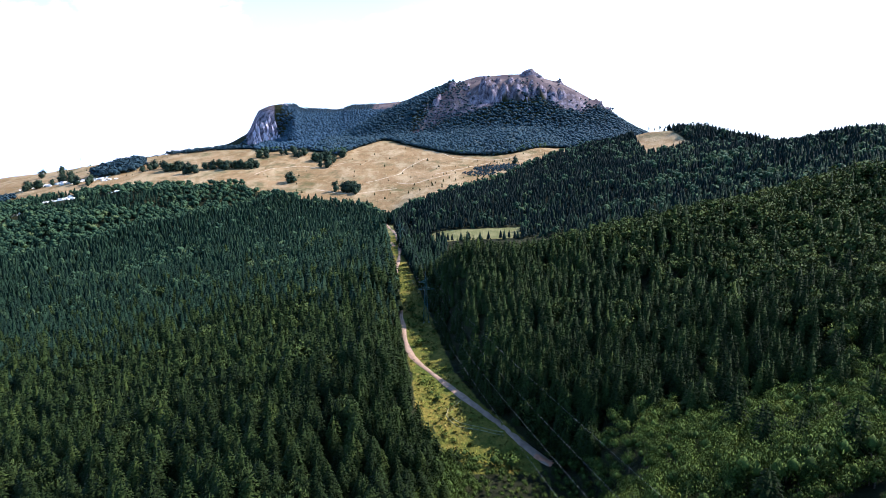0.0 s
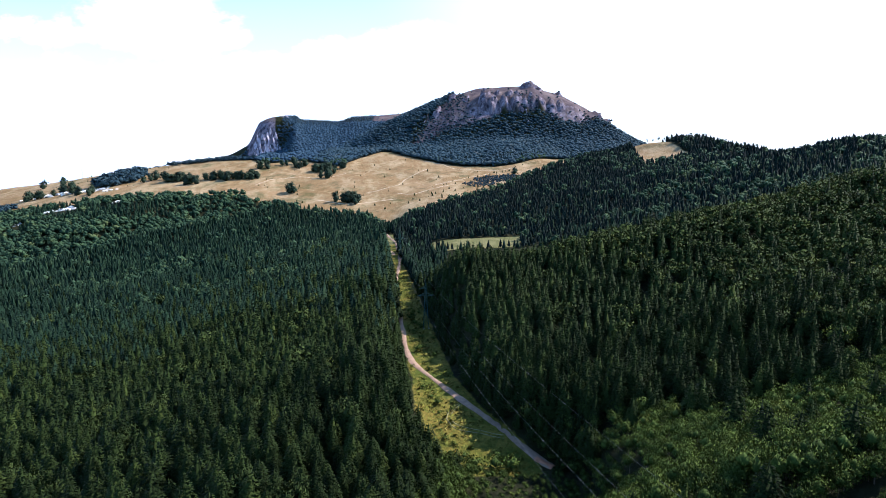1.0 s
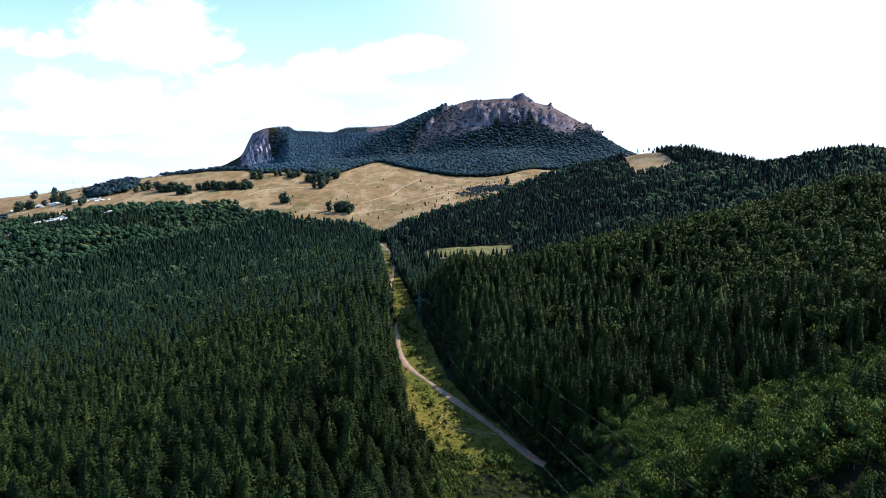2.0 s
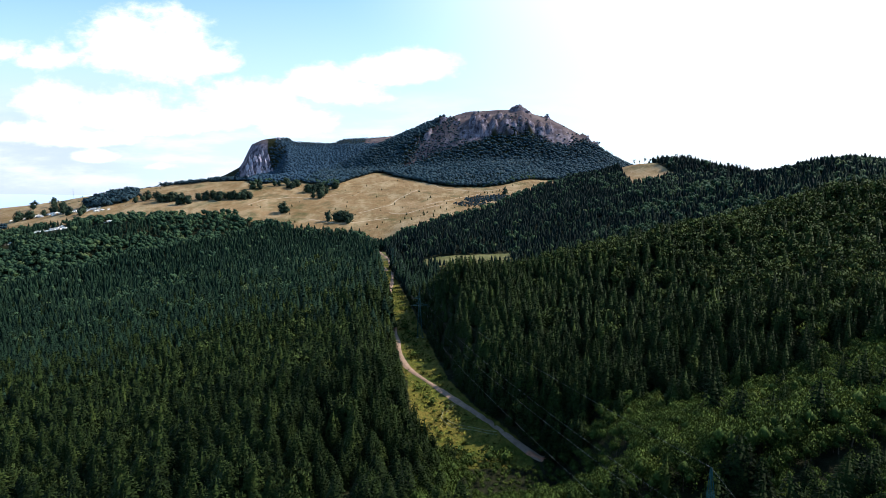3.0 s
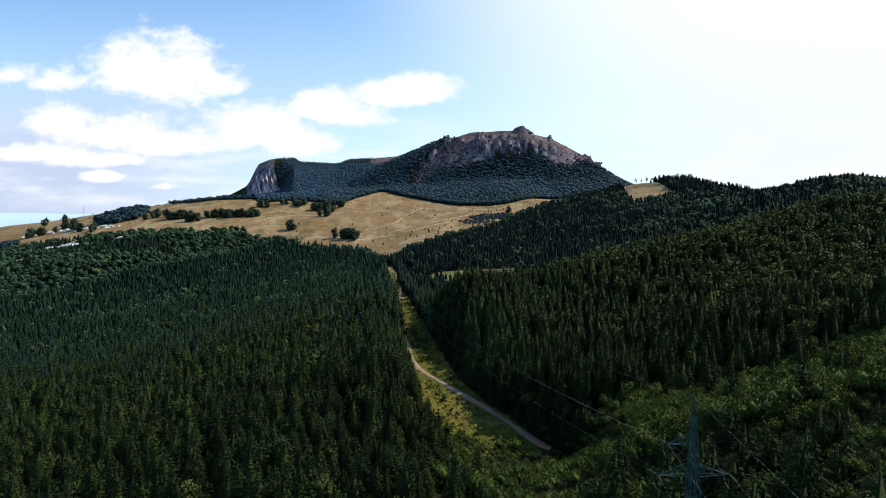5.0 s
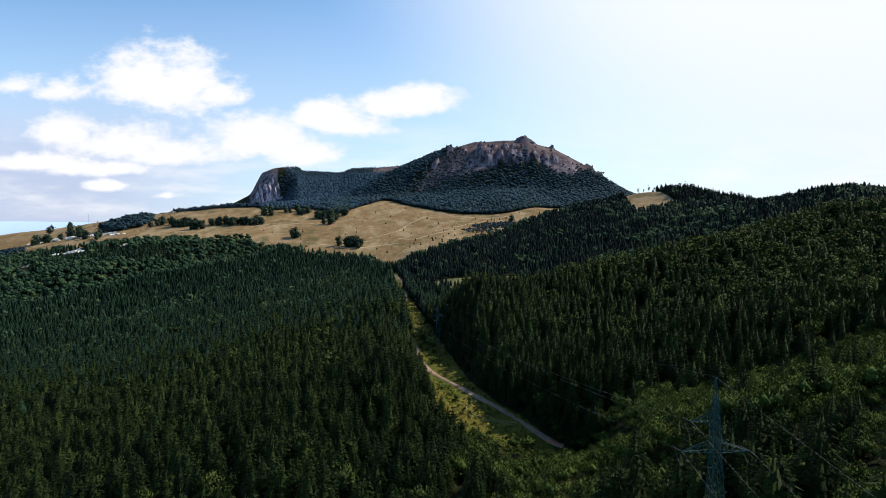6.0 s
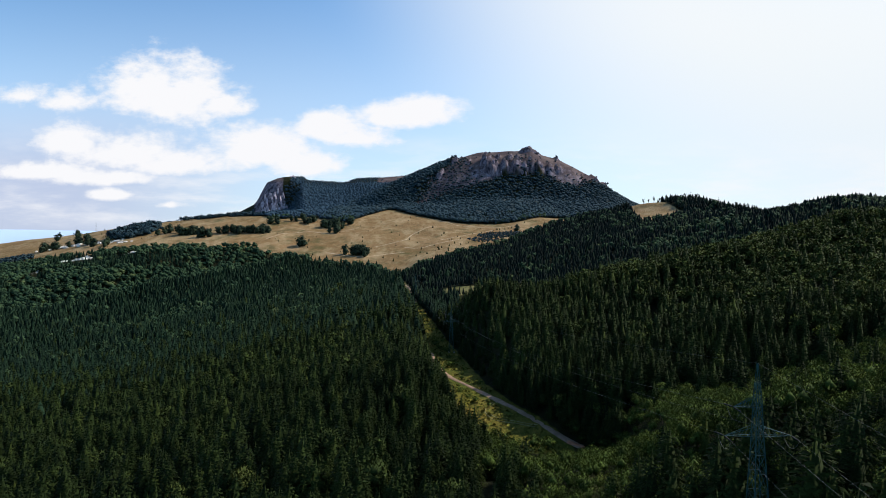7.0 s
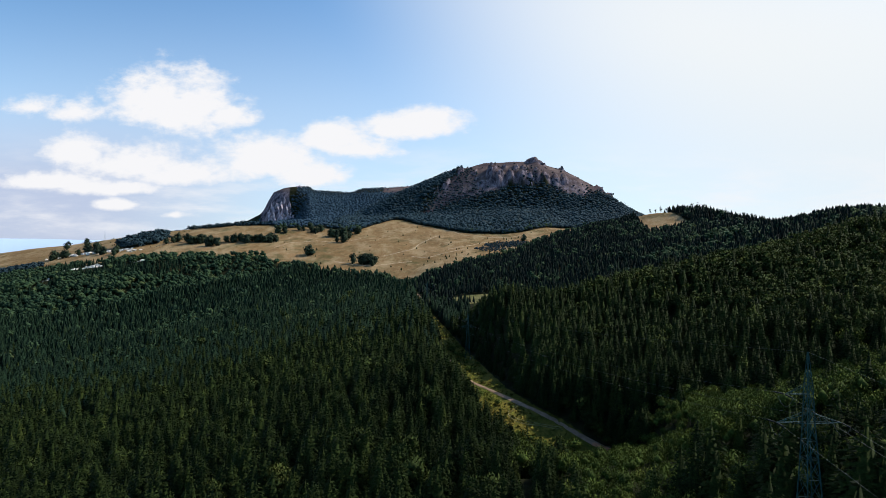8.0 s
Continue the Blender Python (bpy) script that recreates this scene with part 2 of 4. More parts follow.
def rough(x, y, size, seed=0, octaves=4):
    """Value noise, about -0.5 to 0.5, with features of that size in metres."""
    total, amp = 0.0, 0.5
    for o in range(octaves):
        fx, fy = x / size, y / size
        i, j = np.floor(fx), np.floor(fy)
        a, b = fx - i, fy - j
        a, b = a * a * (3 - 2 * a), b * b * (3 - 2 * b)
        v = (lattice(i, j, seed + o) * (1 - a) + lattice(i + 1, j, seed + o) * a) * (1 - b) + (lattice(i, j + 1, seed + o) * (1 - a) + lattice(i + 1, j + 1, seed + o) * a) * b
        total, amp, size = total + amp * (v - 0.5), amp * 0.5, size * 0.5
    return total


def cubic(c, x, y):
    x, y = x / 100, y / 100
    return c[0] + c[1] * y + c[2] * y * y + c[3] * y ** 3 + c[4] * x + c[5] * x * y + c[6] * x * y * y + c[7] * x * x + c[8] * x * x * y + c[9] * x ** 3


STRIP_Y = [60, 112, 118, 126, 137, 160, 180, 220, 300, 400, 500]
STRIP_L = [4, 2, -2, -5.5, -8.0, -10.5, -14.0, -19.0, -29, -45, -60]
STRIP_R = [20, 23, 23.5, 19, 11, 3.5, 0.0, -5, -17, -36, -50]


def strip(y):
    return np.interp(y, STRIP_Y, STRIP_L), np.interp(y, STRIP_Y, STRIP_R)


# silhouettes of the two mountains: along, height
CREST = [(-520, -60), (-330, 120), (-230, 200), (-150, 240), (-103, 262), (-36, 292), (24, 315), (99, 332), (174, 337), (211, 337), (234, 343), (257, 331), (309, 317), (384, 279), (447, 226), (494, 200), (600, 150), (800, 60), (1000, -60)]
CREST_2 = [(-1300, 20), (-1150, 110), (-992, 144), (-865, 155), (-776, 172), (-727, 192), (-667, 222), (-652, 258), (-631, 296), (-596, 311), (-557, 317), (-504, 317), (-484, 304), (-354, 297), (-311, 312), (-215, 317), (-135, 324), (0, 320), (180, 270), (330, 150), (450, 20), (700, -60)]


def plantation_edge(x):
    """Where the planted slope of spruces ends and the wooded valley behind it begins."""
    return np.interp(x, [-700, -450, -429, -390, -337, -277, -242, -150], [500, 530, 572, 611, 642, 670, 720, 800])


def near_left(x, y):
    z = cubic((3.42, 11.16, -1.42, -0.07, 24.78, -0.23, -1.42, 0.03, -2.58, -1.93), np.maximum(x, -430), np.clip(y, 20, 720))
    z = z + 13 * rough(x, y, 130, 15, 3) * smooth(-x, 70, 170) * smooth(y, 210, 330) * smooth(y, 720, 640)
    return z - 7 * np.exp(-((x - 2) / 24) ** 2 - ((y - 104) / 20) ** 2)


def near_right(x, y):
    crest = np.clip(236 - 0.22 * (x - 60), 196, 240)
    xc, yc = np.clip(x, -20, 178), np.clip(y, 20, 230)
    yc = crest - soft(crest - yc, 8)
    z = cubic((23.99, -26.95, 12.62, 0, 16.82, -7.32, 0, 12.44, 0, 0), xc, yc)
    z = z + 6 * np.exp(-((x - 50) / 25) ** 2 - ((y - 48) / 22) ** 2) - 4 * np.exp(-((x - 80) / 40) ** 2 - ((y - 112) / 18) ** 2)
    z = z + 4 * np.exp(-((x - 25) / 20) ** 2 - ((y - 180) / 25) ** 2)
    z = z + 4.5 * np.exp(-((x - 108) / 45) ** 2 - ((y - 225) / 45) ** 2)
    z = z - 6 * np.exp(-((y - 63 + 0.1 * (x - 30)) / 8) ** 2) * smooth(x, 10, 30) * smooth(x, 115, 90)
    z = z - 1.4 * np.exp(-((x - 21.7) / 9) ** 2 - ((y - 32.3) / 9) ** 2)
    z = z + 6 * np.exp(-((x - 6) / 20) ** 2 - ((y - 250) / 34) ** 2)
    z = z + (3.4 * smooth(x, 36, 60) + 1.4 * smooth(x, 130, 180)) * np.exp(-((y - 232) / 34) ** 2)
    return z + 0.02 * soft(x - 178, 8) - 0.26 * soft(y - crest, 8)


def far_right(x, y):
    crest = np.clip(1010 - 1.3 * (x - 290), 700, 1030)
    z = 20 + 7 * smooth(y, 485, 600) + 0.18 * (soft(x - 75, 12) - 1.7 * soft(x - 460, 25)) + 0.12 * (y - 455) - 0.3 * soft(y - crest, 25)
    z = z - 20 * np.exp(-((x - 440) / 75) ** 2 - ((y - 690) / 90) ** 2) + 9 * np.exp(-((x - 500) / 80) ** 2 - ((y - 530) / 110) ** 2)
    z = z + 17 * np.exp(-((x - 374) / 52) ** 2 - ((y - 925) / 75) ** 2)
    z = z + 9 * np.exp(-((x - 408) / 42) ** 2 - ((y - 828) / 70) ** 2) + 5 * np.exp(-((x - 450) / 70) ** 2 - ((y - 580) / 60) ** 2)
    return z - 0.26 * soft(2 - x, 12) + 5 * rough(x, y, 120, 5, 3)


def pasture_land(x, y):
    crest = 1085 + 115 * smooth(x, -420, -250)
    z = 43 + 0.052 * (x + 135) + 0.258 * (y - 748) - 0.36 * soft(y - crest, 18)
    z = z + 20 * np.exp(-((x + 480) / 260) ** 2) - 0.05 * soft(-x - 650, 20) - 0.45 * soft(x - 210, 20)
    return z + 9 * rough(x, y, 150, 11, 4) + 5 * (0.25 - np.abs(rough(x, y * 0.7, 55, 13, 3)))


# rock ribs: along, away, half width, half length, how far they stand out
RIBS = [(108, 1322, 12, 28, 17), (126, 1305, 10, 20, 15), (152, 1300, 9, 20, 13), (186, 1305, 11, 24, 17), (204, 1292, 9, 18, 15), (222, 1306, 8, 20, 12), (246, 1300, 9, 18, 13), (272, 1302, 9, 18, 12), (296, 1310, 7, 16, 10), (236, 1392, 26, 16, 8), (24, 1370, 9, 18, 9), (308, 1392, 7, 9, 5), (400, 1345, 9, 22, 9), (424, 1335, 8, 20, 9), (-14, 1318, 8, 20, 9), (-44, 1300, 8, 22, 10), (-66, 1285, 7, 20, 9), (60, 1345, 7, 16, 7), (142, 1350, 6, 14, 7), (172, 1345, 6, 14, 7)]


def mountain(x, y):
    top = np.interp(x, [p[0] for p in CREST], [p[1] for p in CREST])
    base = 138 + 0.02 * x - 0.55 * soft(x - 430, 20) - 0.4 * soft(-x - 160, 20)
    f = (y - 1135) / (1400 - 1135)
    t = np.clip(f, -0.8, 1)
    # gentle wooded foot, steeper crags, rounded crown
    rise = np.where(t < 0, t * 0.6, 0.66 * t + 0.34 * smooth(t, 0.25, 0.8))
    z = base + (top - base) * rise - 0.25 * np.maximum(y - 1405, 0) - 0.5 * soft(1110 - y, 10)
    band = smooth(f, 0.3, 0.5) * smooth(f, 0.97, 0.8) * smooth(rough(x, y, 130, 23, 2), -0.1, 0.15)
    ridge = np.abs(rough(x, y * 0.45, 60, 21, 4)) * 2
    z = z + band * (12 * (0.3 - ridge)) + 5 * rough(x, y, 45, 25, 4)
    rib = np.abs(rough(x - 0.1 * y, y * 0.22, 15, 27, 3)) * 2.6
    jag = 0.25 + np.maximum(0.95 - rib, 0) + 0.7 * rough(x, y, 10, 28, 3)
    rock = np.zeros_like(x)
    for cx, cy, w, l, up in RIBS:
        d = 1 - ((x - cx - 0.15 * (y - cy)) / (w * 1.35)) ** 2 - ((y - cy) / (l * 1.15)) ** 2
        rock = np.maximum(rock, up * smooth(d, 0.0, 0.55))
    z = z + 1.0 * rock * np.maximum(jag, 0.0)
    return z


def mountain_2(x, y):
    across = x * 1811 / np.maximum(y + 11, 900)
    top = np.interp(across, [p[0] for p in CREST_2], [p[1] for p in CREST_2]) + 4
    base = 122 - 0.45 * soft(-x - 560, 30) - 0.3 * soft(x - 150, 30)
    f = np.clip((y - 1180) / (1800 - 1180), -0.8, 1)
    cliff = smooth(-across, 500, 560)
    f = f * (1 - cliff) + (np.where(f < 0, f, 0.5 * f) + 0.5 * smooth(f, 0.62, 0.8)) * cliff
    z = base + (top - base) * np.where(f < 0, f * 0.6, f) - 0.25 * np.maximum(y - 1805, 0) - 0.5 * soft(1150 - y, 10)
    return z + 14 * rough(x, y, 90, 31, 4) * smooth(f, 0.0, 0.2) * smooth(f, 1.0, 0.85)


def valley_floor(y):
    return np.interp(y, [60, 80, 100, 117, 137, 163, 200, 230, 300, 400, 440, 480, 700], [10, 4, 0.3, 1.0, 5.2, 6.2, 6.6, 6, 9, 17, 22, 23, 34])


def land(x, y):
    """The height of the bare ground."""
    x, y = np.asarray(x, float), np.asarray(y, float)
    l, r = strip(y)
    axis = (l + r) / 2
    right = upper(near_right(x, y), far_right(x, y), 5)
    w = smooth(x, axis - 14, axis + 16)
    z = near_left(x, y) * (1 - w) + right * w
    bed = np.exp(-(np.maximum(np.abs(x - axis) - 8 - 6 * smooth(y, 134, 119), 0) / 9) ** 2) * smooth(y, 70, 95) * smooth(y, 620, 480)
    z = z * (1 - bed) + valley_floor(y) * bed
    far = smooth(y, 520, 720)
    hill = upper(pasture_land(x, y), far_right(x, y), 6)
    z = z * (1 - far) + hill * far
    back = y - plantation_edge(x)
    z = z - 13 * smooth(back, -5, 45) * smooth(back, 150, 70) * smooth(-x, 225, 300)
    z = upper(upper(z, mountain(x, y), 6), mountain_2(x, y), 6) * smooth(y, 700, 1000) + z * (1 - smooth(y, 700, 1000))
    # behind the camera and far away the land drops to the plain
    away = np.maximum(smooth(np.hypot(x, y - 600), 1500, 2600), smooth(-y, 60, 700) * 0.6)
    z = z * (1 - away) + (-60 + 30 * rough(x, y, 600, 41, 3)) * away
    return z + 1.2 * rough(x, y, 30, 51, 3)


def in_clearing(x, y, margin=0.0):
    l, r = strip(y)
    m = np.minimum(np.minimum(x - l, r - x) + margin, np.minimum((y - 112) / 1.0, 505 - y) + margin)
    field = np.minimum(np.minimum(x + 10, 66 + 0.2 * (y - 440) - x), np.minimum(y - 447 + 12 * smooth(x, -12, 4), 476 - y)) + margin
    hill_field = np.minimum(np.minimum(x - 306 - 0.25 * (y - 800), 372 + 0.12 * (y - 800) - x), np.minimum(y - 750, 960 - y)) + margin
    return np.maximum(m, np.maximum(field, hill_field * 0.5))


def pasture_front(x):
    return np.interp(x, [-1000, -700, -530, -312, -97, -66, 0, 80, 163, 291, 400], [700, 750, 795, 800, 672, 606, 660, 760, 890, 1020, 1100])


def pasture_back(x):
    return np.interp(x, [-1200, -720, -640, -520, -398, -347, -290, -201, -169, -129, -76, 17, 89, 142, 192, 290, 400], [1500, 1500, 1125, 1105, 1070, 1018, 1051, 1007, 1083, 1152, 1098, 983, 947, 960, 1004, 1015, 1015])


def in_pasture(x, y):
    wob = 25 * rough(x, y, 60, 61, 3)
    return np.minimum(y - pasture_front(x) + wob, pasture_back(x) - y + wob)


def bare_mountain(x, y):
    """Above the tree line of the main mountain, and the cliff of the other."""
    f = (y - 1135) / 265
    line = 0.47 + 0.10 * smooth(x, 20, 90) + 0.2 * smooth(x, 330, 480) - 0.14 * smooth(-x, -30, 80) + 0.22 * rough(x, y, 80, 71, 3)
    cap = 1.1 + 0.4 * smooth(x, 20, 90) + 0.0065 * np.minimum(x - 45, 0) + 0.3 * rough(x, y, 50, 73, 3)
    a = smooth(f - line, -0.14, 0.12) * smooth(cap - f, -0.16, 0.2) * smooth(y, 1150, 1180) * smooth(x, 520, 430)
    g = (y - 1180) / 620
    across = x * 1811 / np.maximum(y + 11, 900)
    b = smooth(-across + 24 * rough(x, y, 40, 75, 3), 560, 585) * smooth(g, 0.52, 0.6) * smooth(-across, 690, 664)
    c = smooth(y, 1640, 1700) * smooth(np.abs(x + 185), 60, 30)
    return np.maximum(a, np.maximum(b, c))


def spaced(stops):
    out = [stops[0][0]]
    for (a, step), (b, _) in zip(stops, stops[1:]):
        k = max(1, int(round((b - a) / step)))
        out += [a + (b - a) * (i + 1) / k for i in range(k)]
    return np.array(out)


def mesh_of(name, verts, faces, mat, attrs=None, smooth_shade=False, normals=None):
    """A mesh from arrays: verts (n, 3), faces (m, 3 or 4)."""
    me = bpy.data.meshes.new(name)
    verts, faces = np.asarray(verts, np.float32), np.asarray(faces, np.int32)
    k = faces.shape[1]
    me.vertices.add(len(verts))
    me.vertices.foreach_set("co", verts.ravel())
    me.loops.add(faces.size)
    me.loops.foreach_set("vertex_index", faces.ravel())
    me.polygons.add(len(faces))
    me.polygons.foreach_set("loop_start", np.arange(0, faces.size, k, dtype=np.int32))
    for key, values in (attrs or {}).items():
        me.attributes.new(key, "FLOAT", "POINT").data.foreach_set("value", np.asarray(values, np.float32))
    me.materials.append(mat)
    me.update(calc_edges=True)
    me.polygons.foreach_set("use_smooth", np.full(len(faces), smooth_shade or normals is not None))
    if normals is not None:
        me.normals_split_custom_set_from_vertices(np.asarray(normals, np.float32))
    return me


def make_ground():
    ys = spaced([(-4400, 400), (-800, 60), (-80, 8), (30, 2.6), (300, 4.5), (620, 7), (1120, 5), (1270, 3.2), (1410, 12), (1830, 60), (2600, 300), (4600, 0)])
    xs = spaced([(-4400, 300), (-1500, 50), (-1000, 12), (-350, 6), (-60, 2.4), (70, 3.6), (330, 6), (560, 9), (900, 60), (1600, 300), (4400, 0)])
    X, Y = np.meshgrid(xs, ys)
    Z = land(X, Y)
    nx, ny = len(xs), len(ys)
    i = np.arange(nx * ny).reshape(ny, nx)
    faces = np.stack([i[:-1, :-1], i[:-1, 1:], i[1:, 1:], i[1:, :-1]], -1).reshape(-1, 4)
    verts = np.stack([X, Y, Z], -1).reshape(-1, 3)
    meadow = np.clip(0.5 + in_clearing(X, Y) / 6, 0, 1).ravel()
    pasture = np.clip(0.5 + in_pasture(X, Y) / 20, 0, 1)
    pasture = np.maximum(pasture, np.clip(0.5 + np.minimum(in_clearing(X, Y), Y - 700) / 12, 0, 1)).ravel()
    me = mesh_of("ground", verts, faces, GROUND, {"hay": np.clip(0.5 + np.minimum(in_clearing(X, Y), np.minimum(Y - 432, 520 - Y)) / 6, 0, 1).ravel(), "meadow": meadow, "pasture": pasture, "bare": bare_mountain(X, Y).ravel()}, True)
    return tagged(new("ground", me), "hilly ground with dry pasture, grassy clearing and forest floor", "ground", kind="structure")


make_ground()


def part(name, me, parent, label=""):
    ob = new(name, me)
    ob.parent = parent
    if label:
        ob["label"] = label
    return ob


# ---- trees ----
def twig_shape(rng, sprays, size, fat=0.29, heart=0.5, whorls=15):
    """A spruce: many small needle sprays in ragged drooping whorls over a dark heart, with a slim leader at the top."""
    v, f, n = [], [], []
    for _ in range(sprays):
        h = 0.10 + 0.88 * (1 - rng.random() ** 0.62)
        h = min(0.985, (round(h * whorls) + rng.gauss(0, 0.2)) / whorls)
        a = rng.random() * 6.283
        r = (fat * (1 - h) ** 0.7 + 0.008) * (rng.uniform(0.62, 1.0) + 0.22 * rng.random() ** 3)
        out, side = Vector((math.cos(a), math.sin(a), 0)), Vector((-math.sin(a), math.cos(a), 0))
        long, w = size * rng.uniform(0.8, 1.5) * (0.55 + 0.6 * (1 - h)), size * rng.uniform(0.35, 0.75)
        c = out * r + Vector((0, 0, h))
        twist = side * rng.gauss(0, 0.35)
        b = len(v)
        v += [tuple(c + (out + twist) * long * 0.5 - Vector((0, 0, 0.3 * long))), tuple(c - (out + twist) * long * 0.5 + side * w + Vector((0, 0, 0.12 * long))), tuple(c - (out + twist) * long * 0.5 - side * w + Vector((0, 0, 0.25 * long)))]
        f.append((b, b + 1, b + 2))
        n += [(out.x + rng.gauss(0, 0.2), out.y + rng.gauss(0, 0.2), rng.gauss(0.14, 0.26))] * 3
    b, k = len(v), 7
    v += [(math.cos(6.283 * i / k) * fat * heart, math.sin(6.283 * i / k) * fat * heart, 0.08) for i in range(k)] + [(0, 0, 0.97)]
    n += [(math.cos(6.283 * i / k), math.sin(6.283 * i / k), 0.2) for i in range(k)] + [(0, 0, 1)]
    f += [(b + i, b + (i + 1) % k, b + k) for i in range(k)]
    b = len(v)
    v += [(0.012, 0, 0.9), (-0.008, 0.010, 0.9), (-0.008, -0.010, 0.9), (0, 0, 1.02)]
    f += [(b, b + 1, b + 3), (b + 1, b + 2, b + 3), (b + 2, b, b + 3)]
    n += [(1, 0, 0.3), (-0.7, 0.7, 0.3), (-0.7, -0.7, 0.3), (0, 0, 1)]
    return with_normals(v, f, n)


def fir_shape(rng, tiers, sides, fat=0.27):
    """A spruce as it shows from afar: a slim ragged cone of overlapping skirts."""
    v, f, n = [], [], []
    for k in range(tiers):
        top = 0.42 + 0.58 * (k + 1) / tiers
        foot = max(0.04, top - 0.42 - 0.1 / tiers)
        turn = rng.random() * 6.28
        for s in range(sides):
            b = len(v)
            a0, a1 = turn + 6.283 * s / sides, turn + 6.283 * (s + 1.1) / sides
            am = (a0 + a1) / 2 + rng.uniform(-0.2, 0.2)
            h = foot + rng.uniform(-0.04, 0.04)
            r = fat * (1 - h) ** 0.85 * rng.uniform(0.75, 1.15)
            v += [(0, 0, top), (math.cos(a0) * r * 0.8, math.sin(a0) * r * 0.8, h + 0.06), (math.cos(am) * r, math.sin(am) * r, h), (math.cos(a1) * r * 0.8, math.sin(a1) * r * 0.8, h + 0.06)]
            f += [(b, b + 1, b + 2), (b, b + 2, b + 3)]
            t = rng.gauss(0, 0.2), rng.gauss(0, 0.2), rng.gauss(0.2, 0.2)
            n += [(math.cos(am) + t[0], math.sin(am) + t[1], t[2])] * 4
    return with_normals(v, f, n)


def leafy_shape(rng, sprays, size, lobes=7, hearts=2, wide=0.36, low=0.36, heart=0.62, upright=0.0, calm=0.28):
    """A broadleaved crown of unit height: rounded lobes of small upturned leaf sprays round ragged hearts."""
    k = wide / 0.36
    lumps = [(0, 0, 0.24 + low, 0.25 + 0.4 * (0.36 - low))] + [(rng.uniform(-0.22, 0.22) * k, rng.uniform(-0.22, 0.22) * k, rng.uniform(low, 0.86 if low > 0.3 else 0.72), rng.uniform(0.11, 0.19) + (0.0 if low > 0.3 else 0.05)) for _ in range(lobes - 1)]
    share = [r * r for _, _, _, r in lumps]
    v, f, n = [], [], []
    for s in range(sprays):
        cx, cy, cz, r = rng.choices(lumps, share)[0]
        d = Vector((rng.gauss(0, 1), rng.gauss(0, 1), rng.gauss(0.45, 1))).normalized()
        c = Vector((cx, cy, cz)) + Vector((d.x * r * k, d.y * r * k, d.z * r)) * rng.uniform(0.8, 1.12)
        tip = (d * 0.5 + Vector((rng.gauss(0, 0.6), rng.gauss(0, 0.6), rng.gauss(0.4 + 1.2 * upright, 0.5)))).normalized()
        side = tip.cross(Vector((rng.gauss(0, 1), rng.gauss(0, 1), rng.gauss(0, 1)))).normalized()
        long, w = size * rng.uniform(0.75, 1.25) * (1 + 0.5 * upright), size * rng.uniform(0.5, 0.95) * (1 - 0.4 * upright)
        b = len(v)
        v += [tuple(c + tip * long), tuple(c - tip * long * 0.5 + side * w), tuple(c - tip * long * 0.4 - side * w)]
        f.append((b, b + 1, b + 2))
        whole = Vector((c.x, c.y, c.z - 0.45)).normalized()
        n += [tuple(d * 0.6 + whole * 0.4 + Vector((rng.gauss(0, calm), rng.gauss(0, calm), rng.gauss(0, calm))))] * 3
    for cx, cy, cz, r in lumps[:hearts]:
        b, r = len(v), r * heart
        v += [(cx + r * k, cy, cz), (cx, cy + r * k, cz), (cx - r * k, cy, cz), (cx, cy - r * k, cz), (cx, cy, cz + r), (cx, cy, cz - r)]
        n += [(1, 0, 0), (0, 1, 0), (-1, 0, 0), (0, -1, 0), (0, 0, 1), (0, 0, -1)]
        f += [(b + i, b + (i + 1) % 4, b + 4) for i in range(4)] + [(b + (i + 1) % 4, b + i, b + 5) for i in range(4)]
    return with_normals(v, f, n)


def with_normals(v, f, n):
    """A crown with rounded shading: each spray turned to face outwards."""
    v, f, n = np.array(v), np.array(f), np.array(n)
    n = n / np.maximum(np.linalg.norm(n, axis=1, keepdims=True), 1e-6)
    flat = np.cross(v[f[:, 1]] - v[f[:, 0]], v[f[:, 2]] - v[f[:, 0]])
    turn = (flat * n[f].sum(1)).sum(1) < 0
    f[turn] = f[turn][:, ::-1]
    return v, f, n


def shapes(maker, count, seed, *args):
    return [maker(random.Random(seed + i), *args) for i in range(count)]


